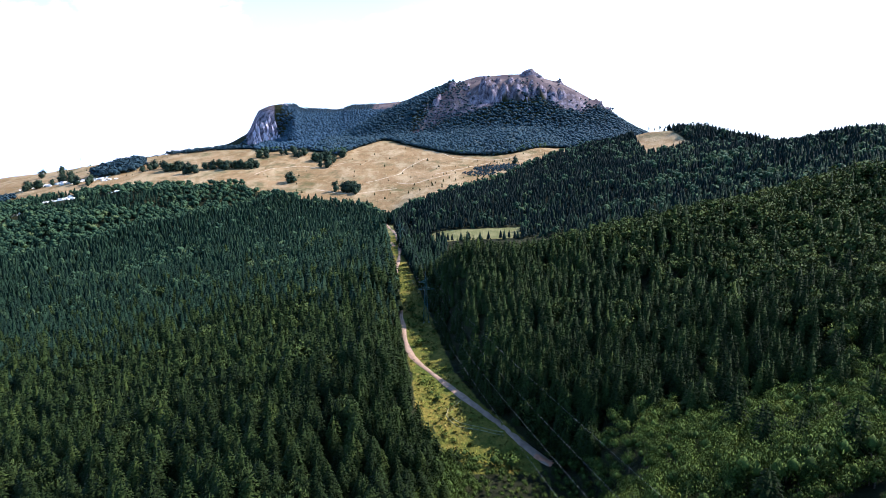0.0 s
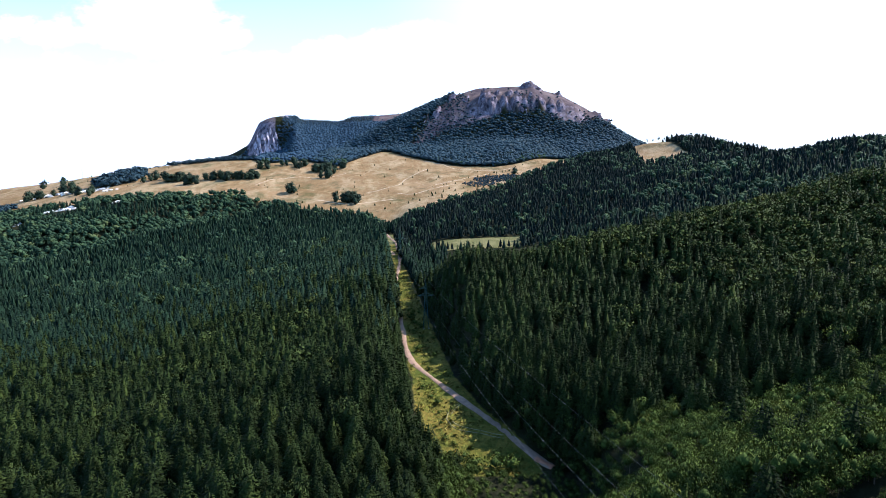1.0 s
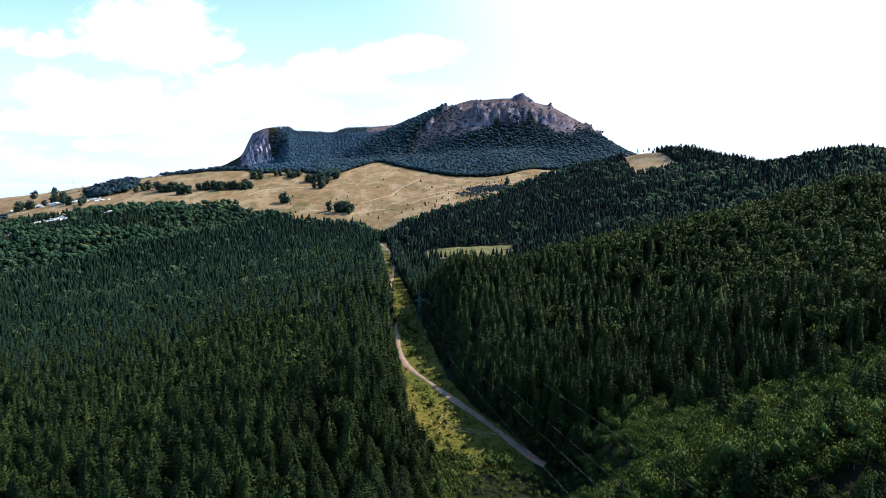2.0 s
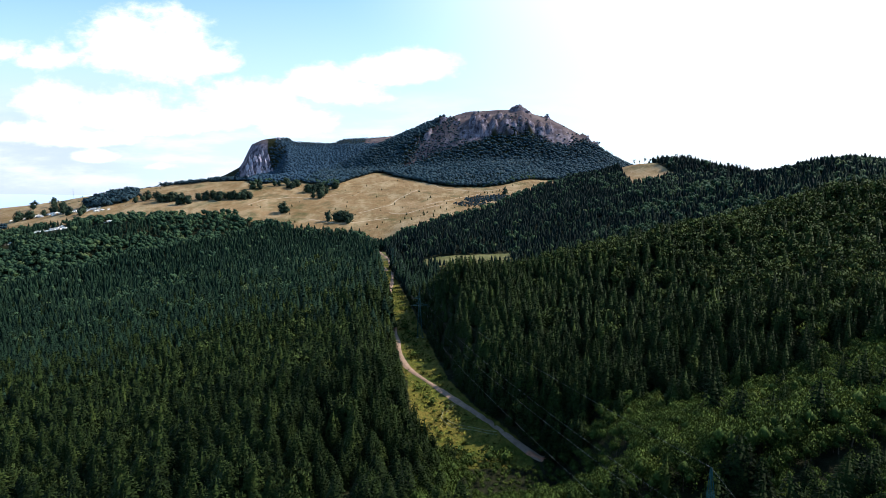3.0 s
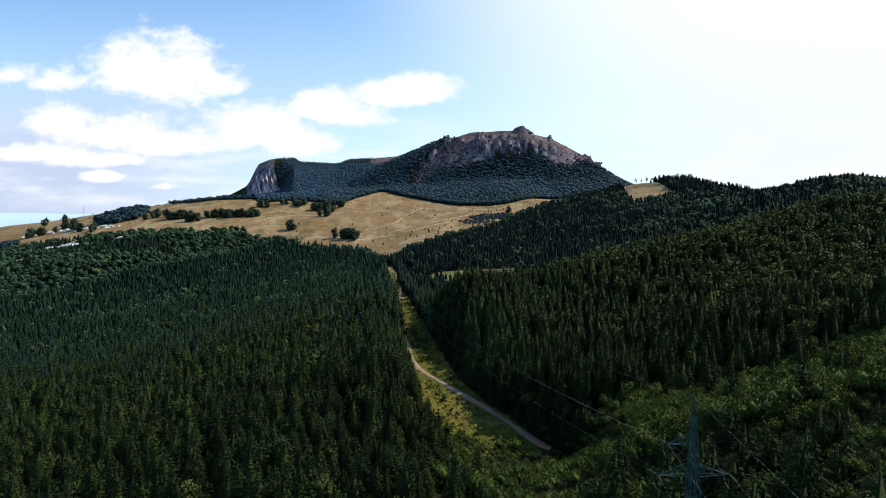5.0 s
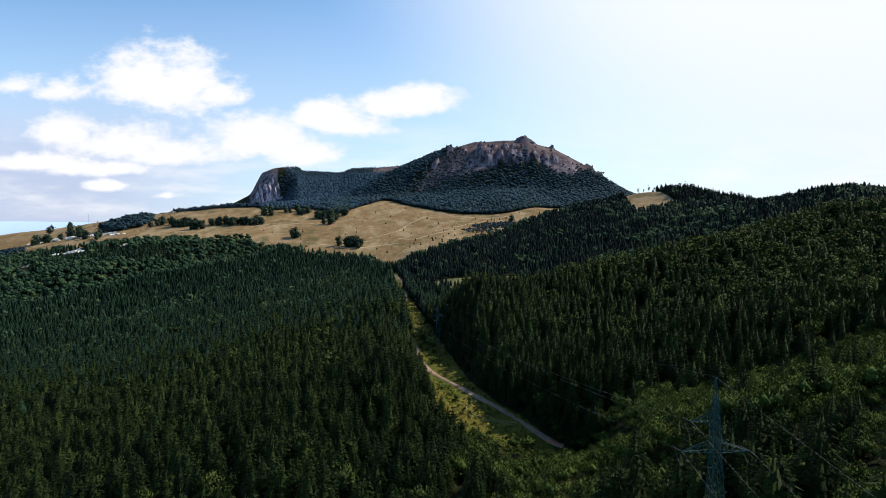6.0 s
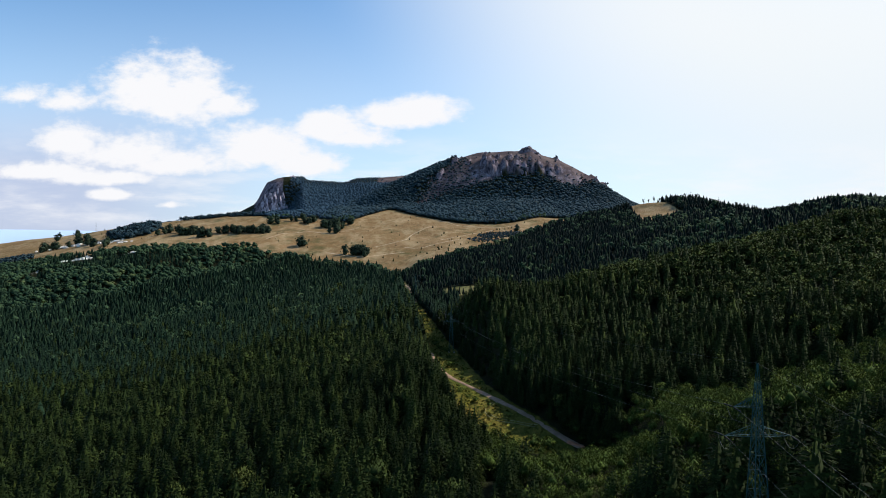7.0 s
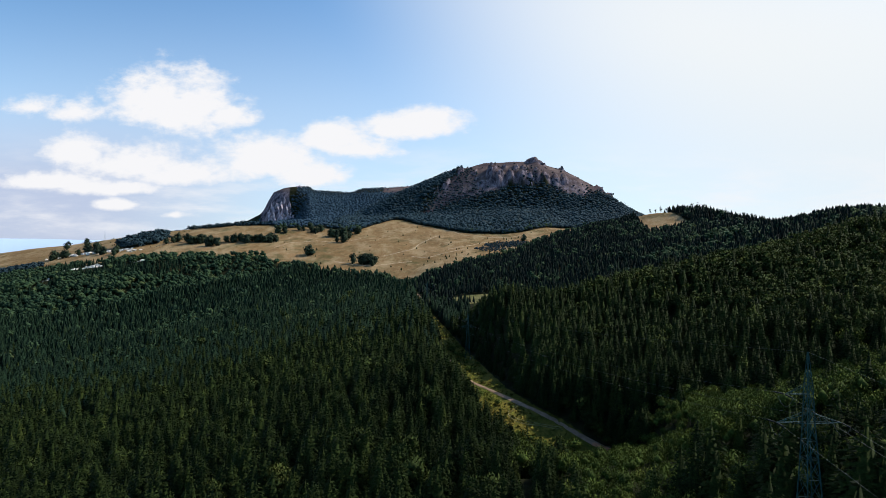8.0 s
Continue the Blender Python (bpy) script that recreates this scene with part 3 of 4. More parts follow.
def plant_stuff(name, trees, kinds, mat, label, category, rng):
    """One object of many trees: rows of x, y, z, height, width."""
    if not len(trees):
        return
    V, F, T, N, at = [], [], [], [], 0
    pick = rng.integers(0, len(kinds), len(trees))
    for k, (tv, tf, tn) in enumerate(kinds):
        rows = trees[pick == k]
        if not len(rows):
            continue
        a = rng.random(len(rows)) * 6.283
        lean = rng.normal(0, 0.025, (len(rows), 2))
        c, s = np.cos(a)[:, None], np.sin(a)[:, None]
        h, w = rows[:, 3:4], (rows[:, 3] * rows[:, 4])[:, None]
        z = tv[None, :, 2] * h
        x = (tv[None, :, 0] * c - tv[None, :, 1] * s) * w + rows[:, 0:1] + z * lean[:, 0:1]
        y = (tv[None, :, 0] * s + tv[None, :, 1] * c) * w + rows[:, 1:2] + z * lean[:, 1:2]
        V.append(np.stack([x, y, z + rows[:, 2:3]], -1).reshape(-1, 3))
        F.append((tf[None] + (np.arange(len(rows)) * len(tv))[:, None, None] + at).reshape(-1, 3))
        N.append(np.stack([tn[None, :, 0] * c - tn[None, :, 1] * s, tn[None, :, 0] * s + tn[None, :, 1] * c, np.broadcast_to(tn[None, :, 2], x.shape)], -1).reshape(-1, 3))
        T.append(np.repeat(rng.random(len(rows)), len(tv)))
        at += len(rows) * len(tv)
    me = mesh_of(name, np.concatenate(V), np.concatenate(F), mat, {"tone": np.concatenate(T)}, normals=np.concatenate(N))
    return tagged(new(name, me), label, category, kind="stuff")


def scatter(rng, x0, x1, y0, y1, step):
    gx, gy = np.meshgrid(np.arange(float(x0), x1, step), np.arange(float(y0), y1, step))
    gx[1::2] += step / 2
    p = np.stack([gx.ravel(), gy.ravel()], -1) + rng.uniform(-0.4, 0.4, (gx.size, 2)) * step
    return p


def wedge(x, y, extra=8):
    """The stretch of country that the flight looks over."""
    return (x > -0.93 * (y + 30) - 20 - extra) & (x < 0.93 * (y + 34) + extra) & (y > 27)


STANDS = [(-360, 790, 190, 40, 1.0), (-125, 425, 45, 60, 0.28), (-185, 350, 85, 22, 0.35), (-105, 328, 32, 14, 0.35), (-290, 470, 60, 25, 0.3), (304, 584, 38, 26, 0.85), (246, 540, 44, 15, 0.65), (299, 490, 44, 15, 0.65), (180, 470, 40, 12, 0.4)]


def knoll_share(x, y):
    """The low knoll of young beeches round the pylon."""
    k = smooth(y, 118, 104) * smooth(x, -3, 5) * smooth(x, 125, 95)
    return k * np.maximum(smooth(y - 0.22 * np.maximum(x - 50, 0), 62, 68), smooth(x, 40, 32))


def broad_share(x, y):
    """How much of the wood is broadleaved."""
    p = rough(x, y, 70, 81, 3) * 1.6 + 0.5
    left = 0.05 + 0 * x
    knoll = knoll_share(x, y)
    slope = smooth(x, 20, 60) * smooth(y, 320, 230) * (0.04 + 0.62 * smooth(x + 0.5 * (y - 120), 75, 145))
    share = np.where((x > strip(y)[1]) | ((y < 116) & (x > -3)), np.maximum(knoll, slope), left)
    share = np.where((y < 72) & (x > 12), 0.88, share)
    share = np.where((y > 320) & (x > strip(y)[1]), 0.07 + 0.25 * smooth(x, 180, 330), share)
    share = np.clip(share + (p - 0.5) * 0.7 * (share > 0.1), 0, 1)
    share = np.where((y > 600) & (in_pasture(x, y) > -22), 0.8, share)
    # the mixed valley behind the plantation, with one dark stand of spruce
    back = y - plantation_edge(x) + 60 * rough(x, y, 60, 85, 3)
    dark_stand = smooth(np.hypot((x + 490) / 110, (y - 735) / 45) + 1.2 * rough(x, y, 50, 86, 3), 1.1, 0.9)
    share = np.where((x < -200) & (y > 450), np.maximum(share, smooth(back, -10, 20) * (0.85 - 0.8 * dark_stand)), share)
    # stands of beech among the plantations
    for cx, cy, rx, ry, most in STANDS:
        d = np.hypot((x - cx) / rx, (y - cy) / ry) + 1.5 * rough(x, y, 45, 87, 3)
        share = np.maximum(share, most * smooth(d, 1.15, 0.85))
    return share


# banks of pale limestone rubble: along, away, how many
RUBBLE = [(-717, 892, 4), (-694, 888, 6), (-676, 890, 7), (-664, 893, 6), (-629, 872, 6), (-620, 878, 5), (-594, 877, 5), (-586, 879, 5), (-561, 869, 4), (-546, 752, 5), (-577, 751, 4), (-562, 759, 4), (-499, 775, 2), (-578, 695, 3)]


def forest():
    rng = np.random.default_rng(7)
    bands = [(22, 120, 3.55), (120, 235, 3.7), (235, 420, 3.7), (420, 700, 4.5), (700, 1040, 5.8)]
    rows = []
    for y0, y1, step in bands:
        p = scatter(rng, -0.95 * (y1 + 30) - 60, 0.95 * (y1 + 34) + 60, y0, y1, step)
        x, y = p[:, 0], p[:, 1]
        keep = wedge(x, y) & (in_clearing(x, y, 1.0) < 0) & (in_pasture(x, y) < 0) & (bare_mountain(x, y) < 0.3) & (y < pasture_back(x) + 400)
        keep &= np.hypot(x - 21.7, y - 32.3) > 4.5
        if y1 > 600:
            for cx, cy, _ in RUBBLE:
                keep &= ((x - 0.98 * cx) / 11) ** 2 + ((y - 0.97 * cy) / 27) ** 2 > 1
        keep &= rng.random(len(x)) > 0.07
        keep &= ~((np.abs(y - 63 + 0.1 * (x - 30) - 3 * np.sin(x * 0.2)) < 3.5) & (x > 14) & (x < 60))
        # nothing that lies hidden behind the crests
        keep &= ~((x > strip(y)[1] + 30) & (y > 268) & (y < 385) & (x < 0.6 * y))
        keep &= ~((x > 2) & (x < 100) & (y > 285) & (y < 430))
        keep &= (x < 520) & ~((knoll_share(x, y) > 0.5) & (y < 113))
        rows.append(np.column_stack([x, y, land(x, y) - 0.2, np.full(len(x), step)])[keep])
    p = scatter(rng, -4, 128, 28, 113, 2.7)
    x, y = p[:, 0], p[:, 1]
    keep = wedge(x, y) & ((knoll_share(x, y) > 0.5) | ((y < 66) & (x > 24) & (x < 80))) & (np.hypot(x - 21.7, y - 32.3) > 4) & ~((x < 36) & (y > 92))
    keep &= ~((np.abs(y - 63 + 0.1 * (x - 30) - 3 * np.sin(x * 0.2)) < 3.5) & (x > 14) & (x < 60))
    rows.append(np.column_stack([x, y, land(x, y) - 0.2, np.full(len(x), 2.7)])[keep])
    p = scatter(rng, -8, 36, 92, 113, 2.0)
    x, y = p[:, 0], p[:, 1]
    rows.append(np.column_stack([x, y, land(x, y) - 0.2, np.full(len(x), 2.0)])[in_clearing(x, y, 0.5) < 0])
    p = scatter(rng, 8, 62, 104, 152, 2.9)
    x, y = p[:, 0], p[:, 1]
    rows.append(np.column_stack([x, y, land(x, y) - 0.2, np.full(len(x), 2.9)])[(x > strip(y)[1] + 1) & (x < strip(y)[1] + 26) & (y > 112)])
    t = np.concatenate(rows)
    x, y = t[:, 0], t[:, 1]
    leafy = rng.random(len(t)) < broad_share(x, y)
    thin = (y > 330) & leafy & (rng.random(len(t)) < 0.45)
    t, x, y, leafy = t[~thin], x[~thin], y[~thin], leafy[~thin]
    gully = np.clip(1.4 * np.exp(-((x - 17) / 15) ** 2 - ((y - 98) / 18) ** 2), 0, 1)
    leafy |= rng.random(len(t)) < gully
    edge = np.exp(-np.maximum(strip(y)[0] - x, 0) / 14) * (x < strip(y)[0]) * smooth(y, 130, 165) * smooth(y, 480, 420)
    low_edge = 0.3 * np.exp(-np.maximum(np.maximum(strip(y)[0] - x, x - strip(y)[1]), 0) / 8) * smooth(y, 118, 130) * smooth(y, 240, 215)
    tall = (10.9 + 1.0 * smooth(y, 300, 480) + 5 * rough(x, y, 45, 91, 2)) * (1 - 0.58 * gully) * (1 + 0.9 * smooth(y, 225, 250) * edge) * (1 - low_edge)
    h = np.where(leafy, tall * rng.uniform(0.68, 0.95, len(t)), tall * (0.72 + 0.42 * rng.random(len(t)) ** 1.2))
    h = np.where(leafy & (y > 330), h * 1.2, h)
    h = h * (1 - (0.2 - 0.3 * smooth(x, 240, 340)) * (x > strip(y)[1]) * smooth(y, 390, 430))
    h = h * (1 - 0.4 * smooth(x, 34, 42) * smooth(y - 0.22 * np.maximum(x - 50, 0), 68, 64))
    knoll = smooth(y, 125, 112) * smooth(x, -2, 8)
    h = np.where(leafy, h * (1 - 0.36 * knoll), h)
    front = smooth(x, 20, 30) * smooth(np.abs(y - 75), 5, 3) * leafy
    h = h * (1 + 0.45 * front) * np.where(leafy & (y < 60) & (x > 10), 0.95, 1.0)
    w = np.where(leafy, rng.uniform(0.85, 1.2, len(t)) * np.where(y > 430, 1.2, 1.0), rng.uniform(0.85, 1.25, len(t)))
    w = w * (1 + 0.15 * gully) * np.where(leafy & (t[:, 3] < 2.8), 0.82, 1.0)
    return np.column_stack([x, y, t[:, 2], h, w]), leafy, rng


def plant_forest():
    t, leafy, rng = forest()
    # single trees: beeches of the knoll by the pylon, spruces of the slope below the start
    single = np.zeros(len(t), bool)
    for flag, (cx, cy) in ((False, (-12, 82)), (True, (44, 76))):
        order = np.argsort(np.hypot(t[:, 0] - cx, t[:, 1] - cy))
        single[[i for i in order if leafy[i] == flag][:295]] = True
    blur = t[:, 1] * (1 + 0.2 * rng.normal(0, 1, len(t)))
    close, near, mid = t[:, 1] < 150, blur < 255, blur < 440
    beyond = t[:, 0] > strip(t[:, 1])[1]
    near = np.where(beyond, t[:, 1] < 300, near) | close
    mid |= near
    knoll = (t[:, 1] < 120) & (t[:, 0] > -8)
    sets = [
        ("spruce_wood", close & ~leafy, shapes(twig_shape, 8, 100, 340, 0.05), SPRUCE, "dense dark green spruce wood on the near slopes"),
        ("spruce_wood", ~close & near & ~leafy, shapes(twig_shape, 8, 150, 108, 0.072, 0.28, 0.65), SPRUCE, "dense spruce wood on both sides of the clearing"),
        ("spruce_wood", ~near & mid & ~leafy, shapes(twig_shape, 7, 200, 46, 0.085, 0.25, 0.85, 9), HAZE_SPRUCE, "dense spruce plantation along the grassy clearing"),
        ("spruce_wood", ~mid & ~leafy & beyond, shapes(fir_shape, 7, 300, 3, 5), SHADE_HAZE_SPRUCE, "far spruce forest on the hill below the pasture, shade and haze in its colour"),
        ("spruce_wood", ~mid & ~leafy & ~beyond, shapes(fir_shape, 7, 320, 3, 5), HAZE_SPRUCE, "far spruce plantation below the dry pasture"),
        ("beech_wood", close & leafy & knoll, shapes(leafy_shape, 7, 400, 400, 0.031, 7, 2, 0.36, 0.3, 0.72, 0.45, 0.45), LEAF, "leafy green beech wood below the pylon"),
        ("beech_wood", close & leafy & ~knoll, shapes(leafy_shape, 7, 420, 400, 0.036, 7, 2, 0.36, 0.36, 0.62, 0.5), SHADED_LEAF, "leafy green beech wood mixed with spruce"),
        ("beech_wood", ~close & near & leafy, shapes(leafy_shape, 6, 450, 190, 0.055), SHADED_LEAF, "leafy beeches among the spruces of the slope"),
        ("beech_wood", ~near & mid & leafy, shapes(leafy_shape, 6, 500, 100, 0.065, 7, 4, 0.36, 0.24, 0.72, 0.2, 0.3), HAZE_BEECH, "patches of beech among the spruce plantation"),
        ("beech_wood", ~mid & leafy, shapes(leafy_shape, 7, 600, 34, 0.075, 5, 5, 0.36, 0.2, 0.95, 0.0, 0.14), HAZE_BEECH, "far beech wood under the hill pasture"),
    ]
    for name, keep, kinds, mat, label in sets:
        plant_stuff(name, t[keep & ~single], kinds, mat, label, "forest", rng)
    # the wood goes on below and behind the flight
    p = scatter(rng, -130, 130, -150, 27, 5.6)
    x, y = p[:, 0], p[:, 1]
    keep = (np.hypot(x - 11, y + 115) > 7) & ~wedge(x, y)
    rest = np.column_stack([x, y, land(x, y) - 0.2, rng.uniform(8, 13, len(x)), rng.uniform(1.0, 1.35, len(x))])[keep]
    plant_stuff("spruce_wood", rest, shapes(twig_shape, 6, 350, 70, 0.1, 0.29, 0.6), SPRUCE, "spruce wood on the slope below the flight", "forest", rng)
    return t[single], leafy[single]


def mountain_woods():
    rng = np.random.default_rng(17)
    kinds = shapes(leafy_shape, 8, 700, 6, 0.14, 3, 1, 0.42, 0.22, 1.15, 0.0, 0.12)
    for x0, x1, y0, y1, step, mat, label in [(-260, 640, 940, 1420, 5.9, HAZE_LEAF, "dark broadleaved wood on the flank of the craggy mountain"), (-1000, 300, 1000, 1810, 7.2, HAZE_LEAF_2, "broadleaved wood on the far mountain, blued to stand in for haze")]:
        p = scatter(rng, x0, x1, y0, y1, step)
        x, y = p[:, 0], p[:, 1]
        flank = smooth(x, 100, 20) * smooth(x, -120, -60)
        thin = 0.30 + 0.35 * rng.random(len(x)) + 0.9 * (rng.random(len(x)) < 0.05 + 0.40 * flank + 0.25 * smooth(rough(x, y, 50, 33, 2), 0.0, 0.2))
        thin = thin - 0.9 * (rng.random(len(x)) < 0.9) * smooth(y, 1345, 1375) * smooth(x, 40, 90)
        keep = (in_pasture(x, y) < 0) & (bare_mountain(x, y) < thin) & (y > pasture_back(x) - 4) & (in_clearing(x, y) < 0)
        if step > 7:
            keep &= ~((x > -180) & (y < 1420)) & (x < 0.12 * (y - 1400) + 40) & ~((x * 1811 / (y + 11) < -548) & (y > 1640))
        else:
            keep &= (x < 330) | (y > 1040)
        z = land(x, y)
        g = 4.0
        slope = np.hypot(land(x + g, y) - land(x - g, y), land(x, y + g) - land(x, y - g)) / (2 * g)
        keep &= slope < 2.2
        size = rng.uniform(7, 12.5, len(x)) * (1 - 0.45 * bare_mountain(x, y)) if step < 7 else rng.uniform(7, 11, len(x)) * (1 - 0.5 * smooth(y, 1640, 1760))
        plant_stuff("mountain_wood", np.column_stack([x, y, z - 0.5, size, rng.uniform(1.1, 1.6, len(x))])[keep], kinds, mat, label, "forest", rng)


mountain_woods()
SINGLES, SINGLE_LEAFY = plant_forest()


def tube(points, radii, sides=6):
    v, f = [], []
    pts = [Vector(p) for p in points]
    for i, p in enumerate(pts):
        d = (pts[min(i + 1, len(pts) - 1)] - pts[max(i - 1, 0)]).normalized()
        a = d.orthogonal().normalized()
        b = d.cross(a)
        for s in range(sides):
            q = p + (a * math.cos(6.283 * s / sides) + b * math.sin(6.283 * s / sides)) * radii[i]
            v.append(tuple(q))
    for i in range(len(pts) - 1):
        for s in range(sides):
            f.append((i * sides + s, i * sides + (s + 1) % sides, (i + 1) * sides + (s + 1) % sides, (i + 1) * sides + s))
    return v, f


def single_trees():
    """The trees nearest to the flight, each a thing with trunk and crown."""
    rng = random.Random(5)
    models = {False: [], True: []}
    for k in range(5):
        for flag in (False, True):
            root = new("beech_tree" if flag else "spruce_tree")
            if flag:
                shape = leafy_shape(random.Random(820 + k), 680, 0.028, 9, 3, 0.36, 0.3, 0.72, 0.45, 0.5)
                tagged(root, "leafy green beech tree at the edge of the power line", "tree", "near beeches")
            else:
                shape = twig_shape(random.Random(800 + k), 560, 0.041)
                tagged(root, "dark green spruce with drooping boughs in a dense wood", "tree", "near spruces")
            v, f = tube([(0, 0, -0.03), (0.004, 0, 0.3), (0, 0.003, 0.62 if flag else 0.9)], [0.022, 0.015, 0.005])
            part("trunk", mesh_of("trunk", v, f, BARK, None, True), root)
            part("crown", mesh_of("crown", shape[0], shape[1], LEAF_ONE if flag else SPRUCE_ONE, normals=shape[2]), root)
            models[flag].append(root)
    for (x, y, z, h, w), flag in zip(SINGLES, SINGLE_LEAFY):
        model = rng.choice(models[bool(flag)])
        ob = copy_thing(model, Matrix())
        ob.matrix_basis = Matrix.LocRotScale((x, y, z), Euler((rng.gauss(0, 0.02), rng.gauss(0, 0.02), rng.random() * 6.28)), (h * w, h * w, h))
    for flag in models:
        for root in models[flag]:
            for c in list(root.children):
                bpy.data.objects.remove(c)
            bpy.data.objects.remove(root)


single_trees()


# ---- the dirt road through the clearing ----
def spline(points, step):
    pts, out = [Vector(p) for p in points], []
    for i in range(len(pts) - 1):
        a, b, c, d = pts[max(i - 1, 0)], pts[i], pts[i + 1], pts[min(i + 2, len(pts) - 1)]
        k = max(2, int((c - b).length / step))
        for s in range(k):
            t = s / k
            out.append(0.5 * ((2 * b) + (c - a) * t + (2 * a - 5 * b + 4 * c - d) * t * t + (3 * b - a - 3 * c + d) * t ** 3))
    out.append(pts[-1])
    return out


def ribbon(name, points, width, lift, mat, label, seed, category="road"):
    path = spline([(x, y, 0) for x, y in points], 2.0)
    rng = random.Random(seed)
    v, f, n = [], [], 5
    for i, p in enumerate(path):
        d = (path[min(i + 1, len(path) - 1)] - path[max(i - 1, 0)]).normalized()
        side = Vector((d.y, -d.x, 0))
        w = width * (1 + 0.25 * math.sin(i * 0.37 + seed)) * rng.uniform(0.9, 1.1)
        for k in range(n):
            q = p + side * w * (k / (n - 1) - 0.5)
            v.append((q.x, q.y, float(land(q.x, q.y)) + lift - (0.25 if k in (0, n - 1) else 0.0)))
    for i in range(len(path) - 1):
        for k in range(n - 1):
            f.append((i * n + k, i * n + k + 1, (i + 1) * n + k + 1, (i + 1) * n + k))
    return tagged(new(name, mesh_of(name, v, f, mat, None, True)), label, category, kind="structure")


ROAD = [(26, 115.6), (24.5, 117), (17, 127), (9, 137.5), (1.5, 150), (-5.5, 163), (-11.5, 176), (-14.5, 190), (-16.5, 203), (-18, 216), (-21, 240), (-25, 270), (-29.5, 305), (-31, 345), (-33, 380), (-38, 420), (-45, 455), (-55, 500), (-68, 580)]
ribbon("road", ROAD, 2.1, 0.3, DIRT, "pale dirt road winding along the grassy clearing", 1)
PATH = plain("trodden_path", (0.34, 0.25, 0.155), 0.95, 0.3, 0.25)
WORN = plain("worn_grass", (0.17, 0.15, 0.065), 0.95, 0.35, 0.9)
for side in (-0.55, 0.55):
    ribbon("track", [(15.5, 126.5 + side), (12.6, 127.3 + side), (9.5, 128.6 + side), (3.8 + side, 130.2 + side), (1.5 + side, 132.8), (1.1 + side, 134.5), (2.2 + side, 138), (4.5 + side, 141.5)], 0.36, 0.12, WORN, "pale worn wheel track looping through the grass", 3)
ribbon("bare_earth", [(26, 115), (24.5, 116.8), (22.5, 118.8)], 2.6, 0.34, RED_DIRT, "patch of red earth where the road enters the wood", 4)
for path, width in (([(-40, 372), (-38.5, 366), (-37, 358)], 4.0), ([(-43, 410), (-41, 403), (-39.5, 396)], 3.5)):
    ribbon("bare_earth", path, width, 0.3, DIRT, "bare pale earth beside the road at the edge of the wood", 5)
for path in ([(-29, 955), (-46, 927), (-64, 894), (-75, 846), (-100, 821), (-121, 808)], [(-13, 819), (19, 844), (49, 875), (81, 897)], [(-71, 794), (-43, 778), (-22, 791), (18, 816)], [(-313, 857), (-298, 899), (-255, 922), (-212, 913), (-177, 945)], [(-190, 774), (-142, 746), (-110, 754), (-68, 759)], [(-39, 1044), (-5, 1003), (22, 948), (52, 929), (93, 916), (124, 925)]):
    ribbon("footpath", path, 2.2, 0.25, PATH, "pale trodden path winding over the dry pasture", 6)


# ---- power line ----
def bar(a, b, w):
    """A square steel bar from a to b."""
    a, b = Vector(a), Vector(b)
    d = (b - a).normalized()
    p = d.orthogonal().normalized() * w / 2
    q = d.cross(p).normalized() * w / 2
    v = [tuple(e + i * p + j * q) for e in (a, b) for i, j in ((1, 1), (-1, 1), (-1, -1), (1, -1))]
    f = [(0, 1, 2, 3), (7, 6, 5, 4)] + [(i, i + 4, (i + 1) % 4 + 4, (i + 1) % 4) for i in range(4)]
    return v, f


ARM, ARM_UP, TOP = 14.7, 17.9, 22.7
ANCHORS = [(-3.7, 0, ARM), (3.7, 0, ARM), (-2.7, 0, ARM_UP), (0, 0, TOP)]


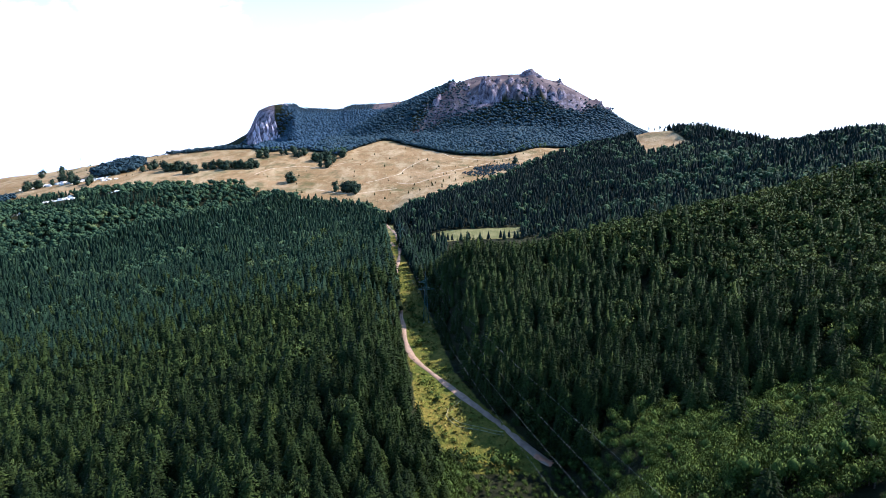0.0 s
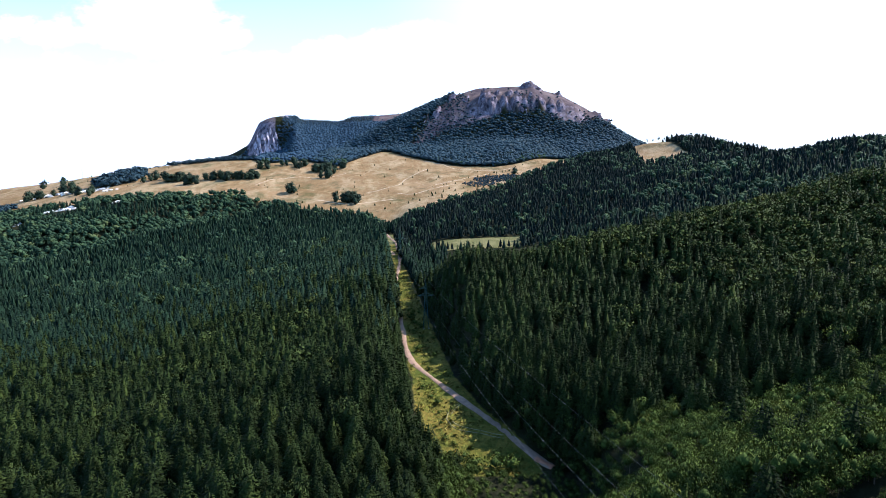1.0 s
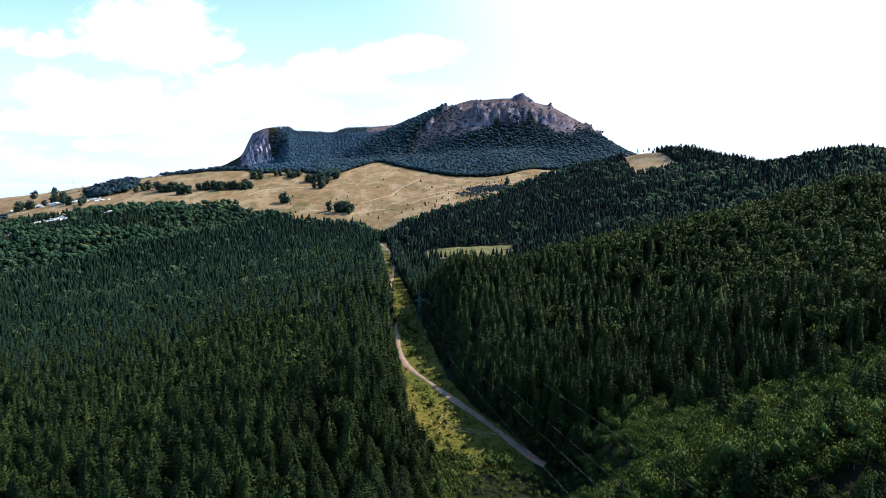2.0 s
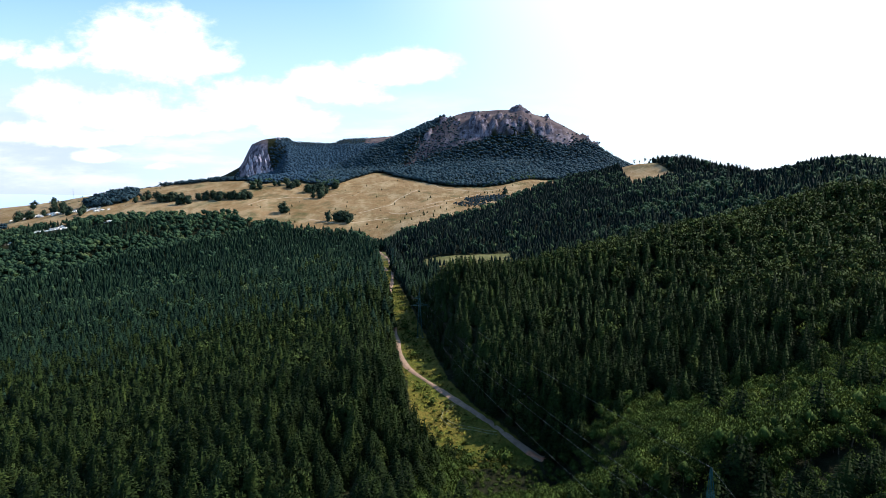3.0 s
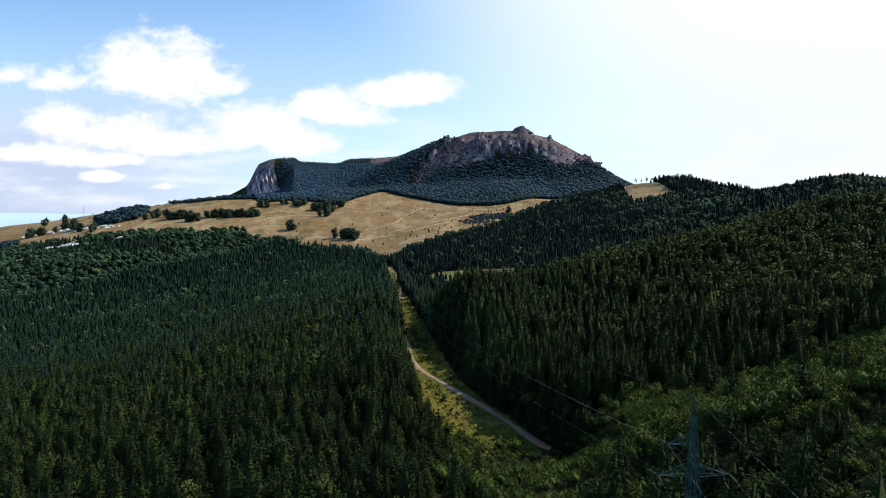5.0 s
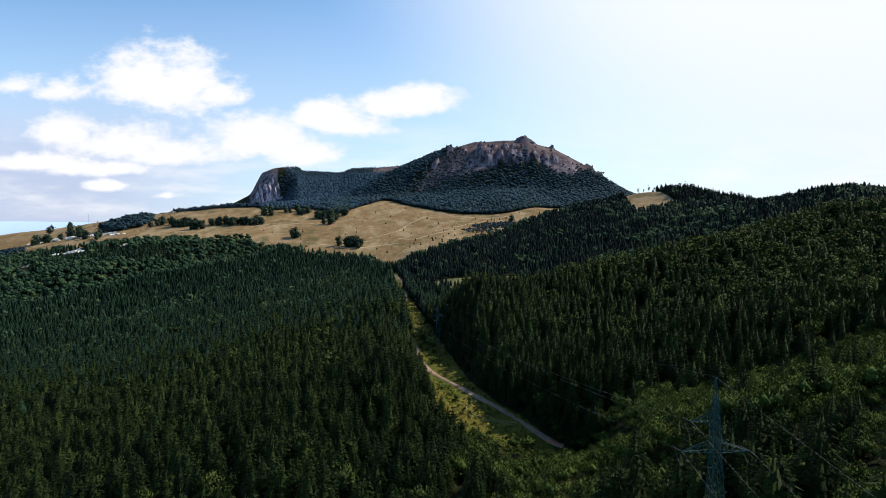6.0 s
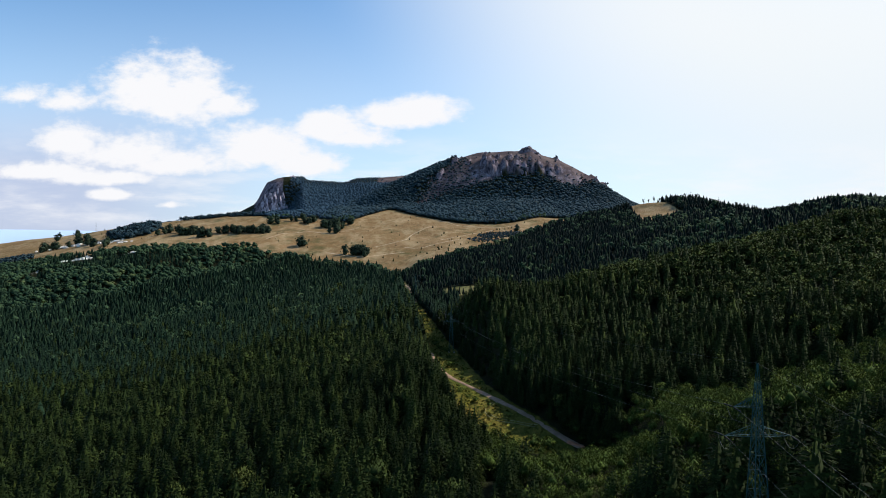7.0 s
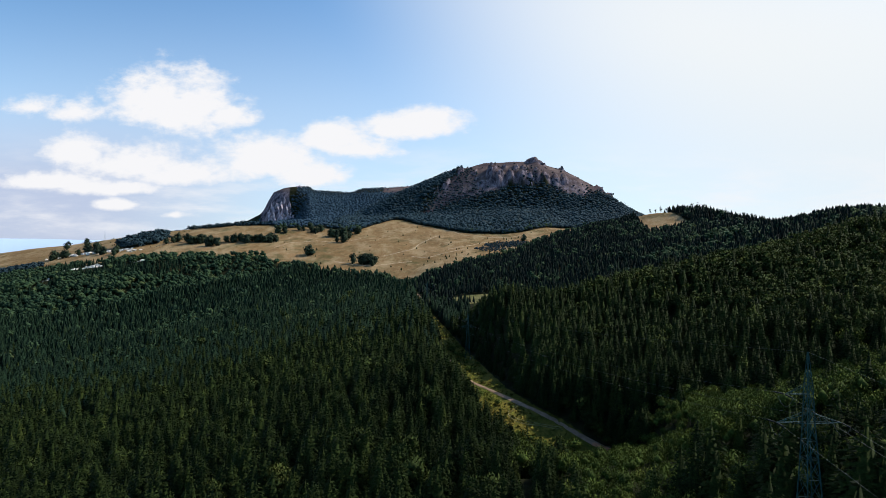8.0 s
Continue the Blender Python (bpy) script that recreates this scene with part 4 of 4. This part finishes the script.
def pylon(x, y, turn, label, lift=0.0):
    """A lattice tower: tapering body, one long crossarm, a short upper arm on one side, an earth-wire peak."""
    root = tagged(new("power_pylon"), label, "pylon", "pylons of the power line")

    def half(z):
        return float(np.interp(z, [0, ARM, ARM_UP + 1, TOP], [1.15, 0.42, 0.3, 0.04]))

    def strut(name, a, b, w):
        v, f = bar(a, b, w)
        part(name, mesh_of(name, v, f, PAINT), root)

    levels = [0, 3.2, 6.0, 8.5, 10.7, 12.7, ARM, 16.2, ARM_UP, 19.2, 20.6]
    corner = [(1, 1), (-1, 1), (-1, -1), (1, -1)]
    for cx, cy in corner:
        pts = [(cx * half(z), cy * half(z), z) for z in (-0.3, ARM, ARM_UP + 1, TOP)]
        v, f = tube(pts, [0.075, 0.06, 0.045, 0.03], 4)
        part("leg", mesh_of("leg", v, f, PAINT), root)
        v, f = tube([(cx * 1.2, cy * 1.2, -2.2), (cx * 1.2, cy * 1.2, 0.35)], [0.45, 0.35], 8)
        part("footing", mesh_of("footing", v, f, CONCRETE), root, "concrete footing")
    for z0, z1 in zip(levels, levels[1:]):
        a, b = half(z0), half(z1)
        for k in range(4):
            (x0, y0), (x1, y1) = corner[k], corner[(k + 1) % 4]
            strut("brace", (x0 * a, y0 * a, z0), (x1 * b, y1 * b, z1), 0.042)
            strut("brace", (x1 * a, y1 * a, z0), (x0 * b, y0 * b, z1), 0.042)
            strut("ring_bar", (x0 * b, y0 * b, z1), (x1 * b, y1 * b, z1), 0.038)
    for side, reach, z in ((-1, 3.7, ARM), (1, 3.7, ARM), (-1, 2.7, ARM_UP)):
        w = half(z)
        for s in (-1, 1):
            strut("arm_chord", (side * w, s * w, z), (side * reach, 0, z), 0.055)
            strut("arm_tie", (side * half(z + 1.1), s * half(z + 1.1), z + 1.1), (side * reach, 0, z), 0.045)
            for t in (0.25, 0.5, 0.75):
                px, py = side * (w + (reach - w) * t), s * w * (1 - t)
                strut("arm_brace", (px, py, z), (side * (w + (reach - w) * (t - 0.12)), py * 1.05, z + 1.1 * (1 - t + 0.12)), 0.04)
        for t in (0.15, 0.4, 0.65):
            px, py = side * (w + (reach - w) * t), w * (1 - t)
            strut("arm_brace", (px, py, z), (px + side * 0.4, -py * 0.9, z), 0.04)
    root.matrix_basis = pose(x, y, float(land(x, y)) + lift, 0, 0, turn)
    return root


def hang(a, b, sag, steps=28):
    a, b = Vector(a), Vector(b)
    return [a.lerp(b, i / steps) - Vector((0, 0, 4 * sag * (i / steps) * (1 - i / steps))) for i in range(steps + 1)]


def wire(a, b, sag, label, r=0.035):
    pts = hang(a, b, sag)
    v, f = tube(pts, [r] * len(pts), 5)
    tagged(new("power_cable", mesh_of("power_cable", v, f, CABLE, None, True)), label, "cable", "cables of the power line")


def string(a, b):
    """An insulator string of ribbed discs from a towards b, 1.3 m long."""
    a, b = Vector(a), Vector(b)
    d = (b - a).normalized()
    pts, radii = [], []
    for i in range(19):
        pts.append(a + d * (0.15 + 1.3 * i / 18))
        radii.append(0.10 if i % 2 else 0.04)
    v, f = tube(pts, radii, 7)
    tagged(new("insulator", mesh_of("insulator", v, f, PORCELAIN, None, True)), "ribbed dark insulator string at a pylon arm", "insulator", "insulators of the power line")
    return pts[-1]


PYLONS = [pylon(11, -115, 0, "teal lattice power pylon beyond the wood"), pylon(21.7, 32.3, 0, "teal lattice power pylon rising out of leafy trees"), pylon(-8, 221, 8, "teal lattice power pylon in the grassy clearing"), pylon(-33, 388, 8, "teal lattice power pylon at the far end of the clearing")]


def string_line():
    for p, q in zip(PYLONS, PYLONS[1:]):
        for k, anchor in enumerate(ANCHORS):
            a, b = p.matrix_basis @ Vector(anchor), q.matrix_basis @ Vector(anchor)
            if k < 3:
                a, b = string(a, b), string(b, a)
            wire(a, b, 3.2 if k < 3 else 2.0, "thin bare aluminium cable sagging between two pylons" if k < 3 else "thin earth wire between the tops of two pylons", 0.009 if k < 3 else 0.008)
    # jumper loops that carry the current past the arms
    for p in PYLONS[1:3]:
        for anchor in ANCHORS[:3]:
            x, y, z = anchor
            v, f = tube([p.matrix_basis @ q for q in hang((x, -1.4, z - 0.1), (x, 1.4, z - 0.1), 1.3, 12)], [0.013] * 13, 5)
            tagged(new("jumper_cable", mesh_of("jumper_cable", v, f, CABLE, None, True)), "slack loop of cable under a pylon arm", "cable", "cables of the power line")


string_line()


# ---- the far hills, with haze as their painted colour ----
def far_hills():
    xs = np.linspace(-4300, 800, 90)
    v, f = [], []
    for i, x in enumerate(xs):
        top = 205 + 26 * float(rough(np.array(x), np.array(0.0), 700, 3, 4)) - 60 * float(smooth(x, -1200, 600))
        y = 4100 - 0.00007 * (x + 500) ** 2
        v += [(x, y, -120), (x, y + 80, top), (x, y + 700, -120)]
    for i in range(len(xs) - 1):
        for k in range(2):
            f.append((3 * i + k, 3 * i + 3 + k, 3 * i + 4 + k, 3 * i + 1 + k))
    tagged(new("backdrop", mesh_of("backdrop", v, f, HAZE, None, True)), "distant hills on the horizon, pale blue of painted haze", "backdrop", kind="structure")


far_hills()


# ---- pasture: clumps of trees, junipers, crags, mast ----
def thing_tree(name, label, group, shape, mat, trunk_top):
    root = tagged(new(name), label, "tree", group)
    v, f = tube([(0, 0, -0.06), (0.006, 0, 0.3), (0, 0.004, trunk_top)], [0.026, 0.018, 0.006])
    part("trunk", mesh_of("trunk", v, f, BARK, None, True), root)
    part("crown", mesh_of("crown", shape[0], shape[1], mat, normals=shape[2]), root)
    return root


def set_out(models, rows, seed):
    """Copies of the models at rows of x, y, height, width; the models themselves are cleared away."""
    rng = random.Random(seed)
    for x, y, h, w in rows:
        ob = copy_thing(rng.choice(models), Matrix())
        ob.matrix_basis = Matrix.LocRotScale((x, y, float(land(x, y)) - 0.1), Euler((rng.gauss(0, 0.02), rng.gauss(0, 0.02), rng.random() * 6.28)), (h * w, h * w, h))
    for root in models:
        for c in list(root.children):
            bpy.data.objects.remove(c)
        bpy.data.objects.remove(root)


def pasture_trees():
    rng = random.Random(31)
    clumps = [(-138, 756, 9, 12), (-134, 757, 5, 9), (-157, 760, 1, 2), (-207, 911, 4, 9), (-205, 946, 2, 4), (-399, 897, 8, 14), (-371, 897, 7, 12), (-331, 909, 9, 15), (-346, 901, 5, 9), (-471, 892, 6, 12), (-452, 896, 7, 10), (-424, 872, 4, 8),
              (-232, 968, 9, 14), (-212, 975, 5, 10), (-192, 990, 3, 6), (-243, 825, 4, 8), (-279, 994, 5, 12), (120, 872, 1, 1), (-300, 1015, 4, 12), (-340, 985, 3, 10), (-500, 905, 4, 14), (-660, 905, 6, 20), (-700, 880, 5, 20), (-625, 872, 5, 14), (-585, 850, 4, 14), (-740, 1000, 3, 30)]
    rows = []
    for x, y, n, spread in clumps:
        for _ in range(n):
            rows.append((x + rng.gauss(0, spread * 0.6), y + rng.gauss(0, spread * 0.4), rng.uniform(13, 21), rng.uniform(0.72, 0.98)))
    models = [thing_tree("pasture_tree", "round dark green broadleaved tree on the dry pasture", "trees on the pasture", leafy_shape(random.Random(900 + k), 200, 0.06, 7, 7, 0.40, 0.03, 0.85, 0.0, 0.2), PASTURE_LEAF, 0.5) for k in range(4)]
    set_out(models, rows, 32)
    # tall trees that stand alone on the saddle's skyline
    rows = [(x, y, h, 0.62) for x, y, h in ((352, 893, 12), (360, 890, 10), (367, 884, 13), (374, 876, 11), (381, 866, 12), (386, 858, 14), (396, 842, 13), (400, 836, 16), (404, 832, 15), (408, 836, 17), (412, 832, 14), (416, 828, 16), (420, 820, 13), (428, 806, 12), (436, 800, 15), (444, 790, 10), (452, 777, 17), (456, 772, 13), (461, 768, 18), (464, 766, 15), (470, 760, 16), (474, 757, 9), (479, 748, 10))]
    models = [thing_tree("skyline_tree", "tall slender tree standing alone on the ridge", "trees on the ridge", leafy_shape(random.Random(930 + k), 110, 0.06, 9, 2, 0.3), PASTURE_LEAF, 0.7) for k in range(3)]
    set_out(models, rows, 33)
    # junipers
    rows = []
    while len(rows) < 150:
        x, y = rng.uniform(-330, 150), rng.uniform(690, 1060)
        near_wood = math.exp(-max(0.0, y - float(pasture_front(x))) / 70)
        if float(in_pasture(np.array(x), np.array(y))) > 4 and rng.random() < 0.05 + near_wood * (1.0 if x > -60 else 0.12):
            rows.append((x, y, rng.uniform(2.0, 5.0), rng.uniform(0.9, 1.5)))
    while len(rows) < 210:
        x, y = rng.uniform(-760, -520), rng.uniform(880, 1075)
        if float(in_pasture(np.array(x), np.array(y))) > 4:
            rows.append((x, y, rng.uniform(1.8, 4.0), rng.uniform(1.1, 1.8)))
    models = [thing_tree("juniper", "small dark juniper bush on the dry pasture", "junipers on the pasture", twig_shape(random.Random(940 + k), 30, 0.15, 0.3, 0.8, 6), SPRUCE_ONE, 0.5) for k in range(3)]
    set_out(models, rows, 34)


pasture_trees()


def groves():
    rng = np.random.default_rng(41)
    out = []
    for cx, cy, rx, ry, step, lo, hi in ((-582, 932, 34, 46, 5.0, 14, 22), (-500, 1066, 75, 9, 5.5, 7, 12), (-420, 1075, 40, 9, 5.5, 8, 13), (90, 850, 40, 26, 4.2, 2, 5), (56, 812, 26, 22, 4.6, 2, 4.5), (-735, 815, 60, 25, 7, 7, 12), (300, 1000, 60, 14, 5, 3, 7)):
        p = scatter(rng, cx - rx, cx + rx, cy - ry, cy + ry, step)
        x, y = p[:, 0], p[:, 1]
        keep = ((x - cx) / rx) ** 2 + ((y - cy) / ry) ** 2 < 1 + 0.9 * rough(x, y, 25, 43, 2)
        out.append(np.column_stack([x, y, land(x, y) - 0.2, rng.uniform(lo, hi, len(x)), rng.uniform(0.9, 1.4, len(x))])[keep])
    plant_stuff("thicket", np.concatenate(out), shapes(leafy_shape, 4, 950, 40, 0.10, 6, 4, 0.42, 0.15, 0.9, 0.0, 0.18), HAZE_LEAF, "dark thickets and groves on the pasture", "forest", rng)


groves()


def crag_mesh(seed, slim):
    """A jagged rock: a lumpy block cut by upright clefts."""
    bm = bmesh.new()
    bmesh.ops.create_icosphere(bm, subdivisions=3, radius=1.0)
    off = Vector((seed * 7.3, seed * 3.1, 0))
    for v in bm.verts:
        p = v.co.copy()
        a = math.atan2(p.y, p.x)
        cleft = abs(noise.noise(Vector((math.cos(a) * 2.4, math.sin(a) * 2.4, p.z * 0.5)) + off))
        small = noise.noise(Vector((p.x * 5, p.y * 5, p.z * 2)) + off)
        r = 0.62 + 1.0 * cleft + 0.16 * small
        top = 1 + 0.5 * noise.noise(Vector((p.x * 3, p.y * 3, 0)) + off)
        v.co = Vector((p.x * r, p.y * r * slim, p.z * top))
    me = bpy.data.meshes.new("crag")
    bm.to_mesh(me)
    bm.free()
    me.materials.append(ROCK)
    return me


CRAGS = [crag_mesh(k, 0.8) for k in range(5)]
PILLARS = [crag_mesh(k + 5, 0.8) for k in range(5)]
for pillar in PILLARS:
    pillar.materials.clear()
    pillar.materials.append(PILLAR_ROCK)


def crag(x, y, wide, tall, k, label="purplish grey rock crag on the mountain face", group="crags of the mountain"):
    ob = tagged(new("rock_crag", (PILLARS if "pale" in label else CRAGS)[k % 5]), label, "rock", group)
    ob.matrix_basis = Matrix.LocRotScale((x, y, float(land(x, y)) - tall * 0.25), Euler((radians(12), 0, k * 1.3)), (wide, wide * 0.8, tall))


def crags():
    rng = random.Random(51)
    for i, (x, y, w, l, up) in enumerate(RIBS):
        for _ in range(3):
            k = rng.uniform(0.3, 0.55)
            crag(x + rng.gauss(0, w * 0.4), y - l * 0.5 + rng.gauss(0, l * 0.4), w * k, up * rng.uniform(0.3, 0.55), rng.randrange(5))
    for i in range(30):
        y = 1560 + (i * 37) % 62 + rng.uniform(-6, 6)
        crag((-652 + i * 3.0 + rng.uniform(-4, 4)) * (y + 11) / 1811, y, rng.uniform(4, 7), rng.uniform(14, 25), i, "pale rock pillar of the far cliff", "pillars of the far cliff")
    for x, y, w, h in ((-560, 1560, 8, 14), (-610, 1600, 7, 12), (-505, 1690, 9, 13), (-540, 1500, 5, 8)):
        crag(x, y, w, h, 3, "pale rock standing out of the mountain wood", "rocks of the mountain wood")


crags()


def lattice_mast(x, y, tall):
    root = tagged(new("radio_mast"), "slim grey lattice mast on the ridge", "mast")
    for cx, cy in ((0.7, 0.4), (-0.7, 0.4), (0, -0.8)):
        v, f = tube([(cx, cy, -0.5), (cx * 0.4, cy * 0.4, tall)], [0.16, 0.1], 4)
        part("leg", mesh_of("leg", v, f, GALV), root)
    for i in range(12):
        z = tall * i / 12
        v, f = bar((0.7 * (1 - 0.6 * i / 12), 0.4, z), (-0.7 * (1 - 0.6 * i / 12), 0.4, z + tall / 12), 0.12)
        part("brace", mesh_of("brace", v, f, GALV), root)
    root.matrix_basis = pose(x, y, float(land(x, y)))


lattice_mast(-737, 1055, 21)


def pale_banks():
    """White rubble banks along the far left edge of the pasture."""
    rng = random.Random(61)
    for x, y, n in RUBBLE:
        for _ in range(n * 2):
            w = rng.uniform(1.5, 6.0)
            px, py = x + rng.gauss(0, 8), y + rng.gauss(0, 4)
            ob = tagged(new("limestone_block", CRAG_PALE), "low pale limestone block on the pasture", "rock", "limestone blocks")
            ob.matrix_basis = Matrix.LocRotScale((px, py, float(land(px, py))), Euler((0, 0, rng.random() * 6)), (w, w * 0.7, rng.uniform(0.9, 2.6)))


CRAG_PALE = CRAGS[1].copy()
CRAG_PALE.materials.clear()
CRAG_PALE.materials.append(PALE_ROCK)
pale_banks()


# ---- bushes and posts in the clearing ----
def clearing_bushes():
    rng = random.Random(71)
    rows = [(-10, 187, 3.4, 1.1), (-8.5, 190, 2.6, 1.3), (-15.5, 241, 5.0, 0.9), (-16, 236, 3.6, 1.2), (-13.5, 228, 2.6, 1.3), (0.5, 117.5, 3.6, 1.2), (3.5, 116.5, 4.4, 1.1), (7, 115.5, 4.0, 1.2), (-3.5, 122, 3.0, 1.3), (12, 115, 4.6, 1.1), (16, 114.5, 4.2, 1.2), (-2, 141, 2.4, 1.3)]
    for _ in range(32):
        y = rng.uniform(120, 290)
        l, r = strip(y)
        x = rng.uniform(float(l) + 1, float(r) - 1)
        if min(math.hypot(x - a, y - b) for a, b in ROAD) > 3.2:
            rows.append((x, y, rng.uniform(0.8, 2.2), rng.uniform(1.0, 1.7)))
    models = [thing_tree("bush", "green bush in the yellow grass of the clearing", "bushes of the clearing", leafy_shape(random.Random(960 + k), 200, 0.07, 6, 2, 0.5, 0.16), LEAF_ONE, 0.5) for k in range(3)]
    set_out(models, rows, 72)


clearing_bushes()


def grass_tufts():
    """Tussocks of dry and green grass over the clearing."""
    rng = np.random.default_rng(91)
    def tuft(r):
        v, f, n = [], [], []
        for _ in range(4):
            a, b = r.random() * 6.283, len(v)
            c, d = math.cos(a), math.sin(a)
            x, y, top = r.uniform(-0.5, 0.5), r.uniform(-0.5, 0.5), r.uniform(0.5, 1.0)
            v += [(x - d * 0.3, y + c * 0.3, 0), (x + d * 0.3, y - c * 0.3, 0), (x + c * 0.35, y + d * 0.35, top)]
            n += [(c * 0.3, d * 0.3, 1)] * 3
            f.append((b, b + 1, b + 2))
        return with_normals(v, f, n)
    p = scatter(rng, -45, 30, 112, 340, 1.05)
    x, y = p[:, 0], p[:, 1]
    road = np.array(spline([(a, b, 0) for a, b in ROAD], 2.0))[:, :2]
    off = np.interp(y, road[:, 1], road[:, 0])
    keep = (in_clearing(x, y, -0.4) > 0) & (np.abs(x - off) > 1.9) & (rng.random(len(x)) < 0.25 + 0.9 * smooth(rough(x, y, 9, 95, 3), -0.15, 0.2))
    rows = np.column_stack([x, y, land(x, y) - 0.05, rng.uniform(0.3, 0.95, len(x)), rng.uniform(1.0, 1.9, len(x))])[keep]
    plant_stuff("grass_tussocks", rows, shapes(tuft, 5, 990), TUSSOCK, "tussocks of yellow-green grass in the clearing", "grass", rng)


TUSSOCK = foliage("tussock_grass", (0.045, 0.060, 0.010), (0.130, 0.122, 0.022), (0.24, 0.18, 0.05))
grass_tufts()
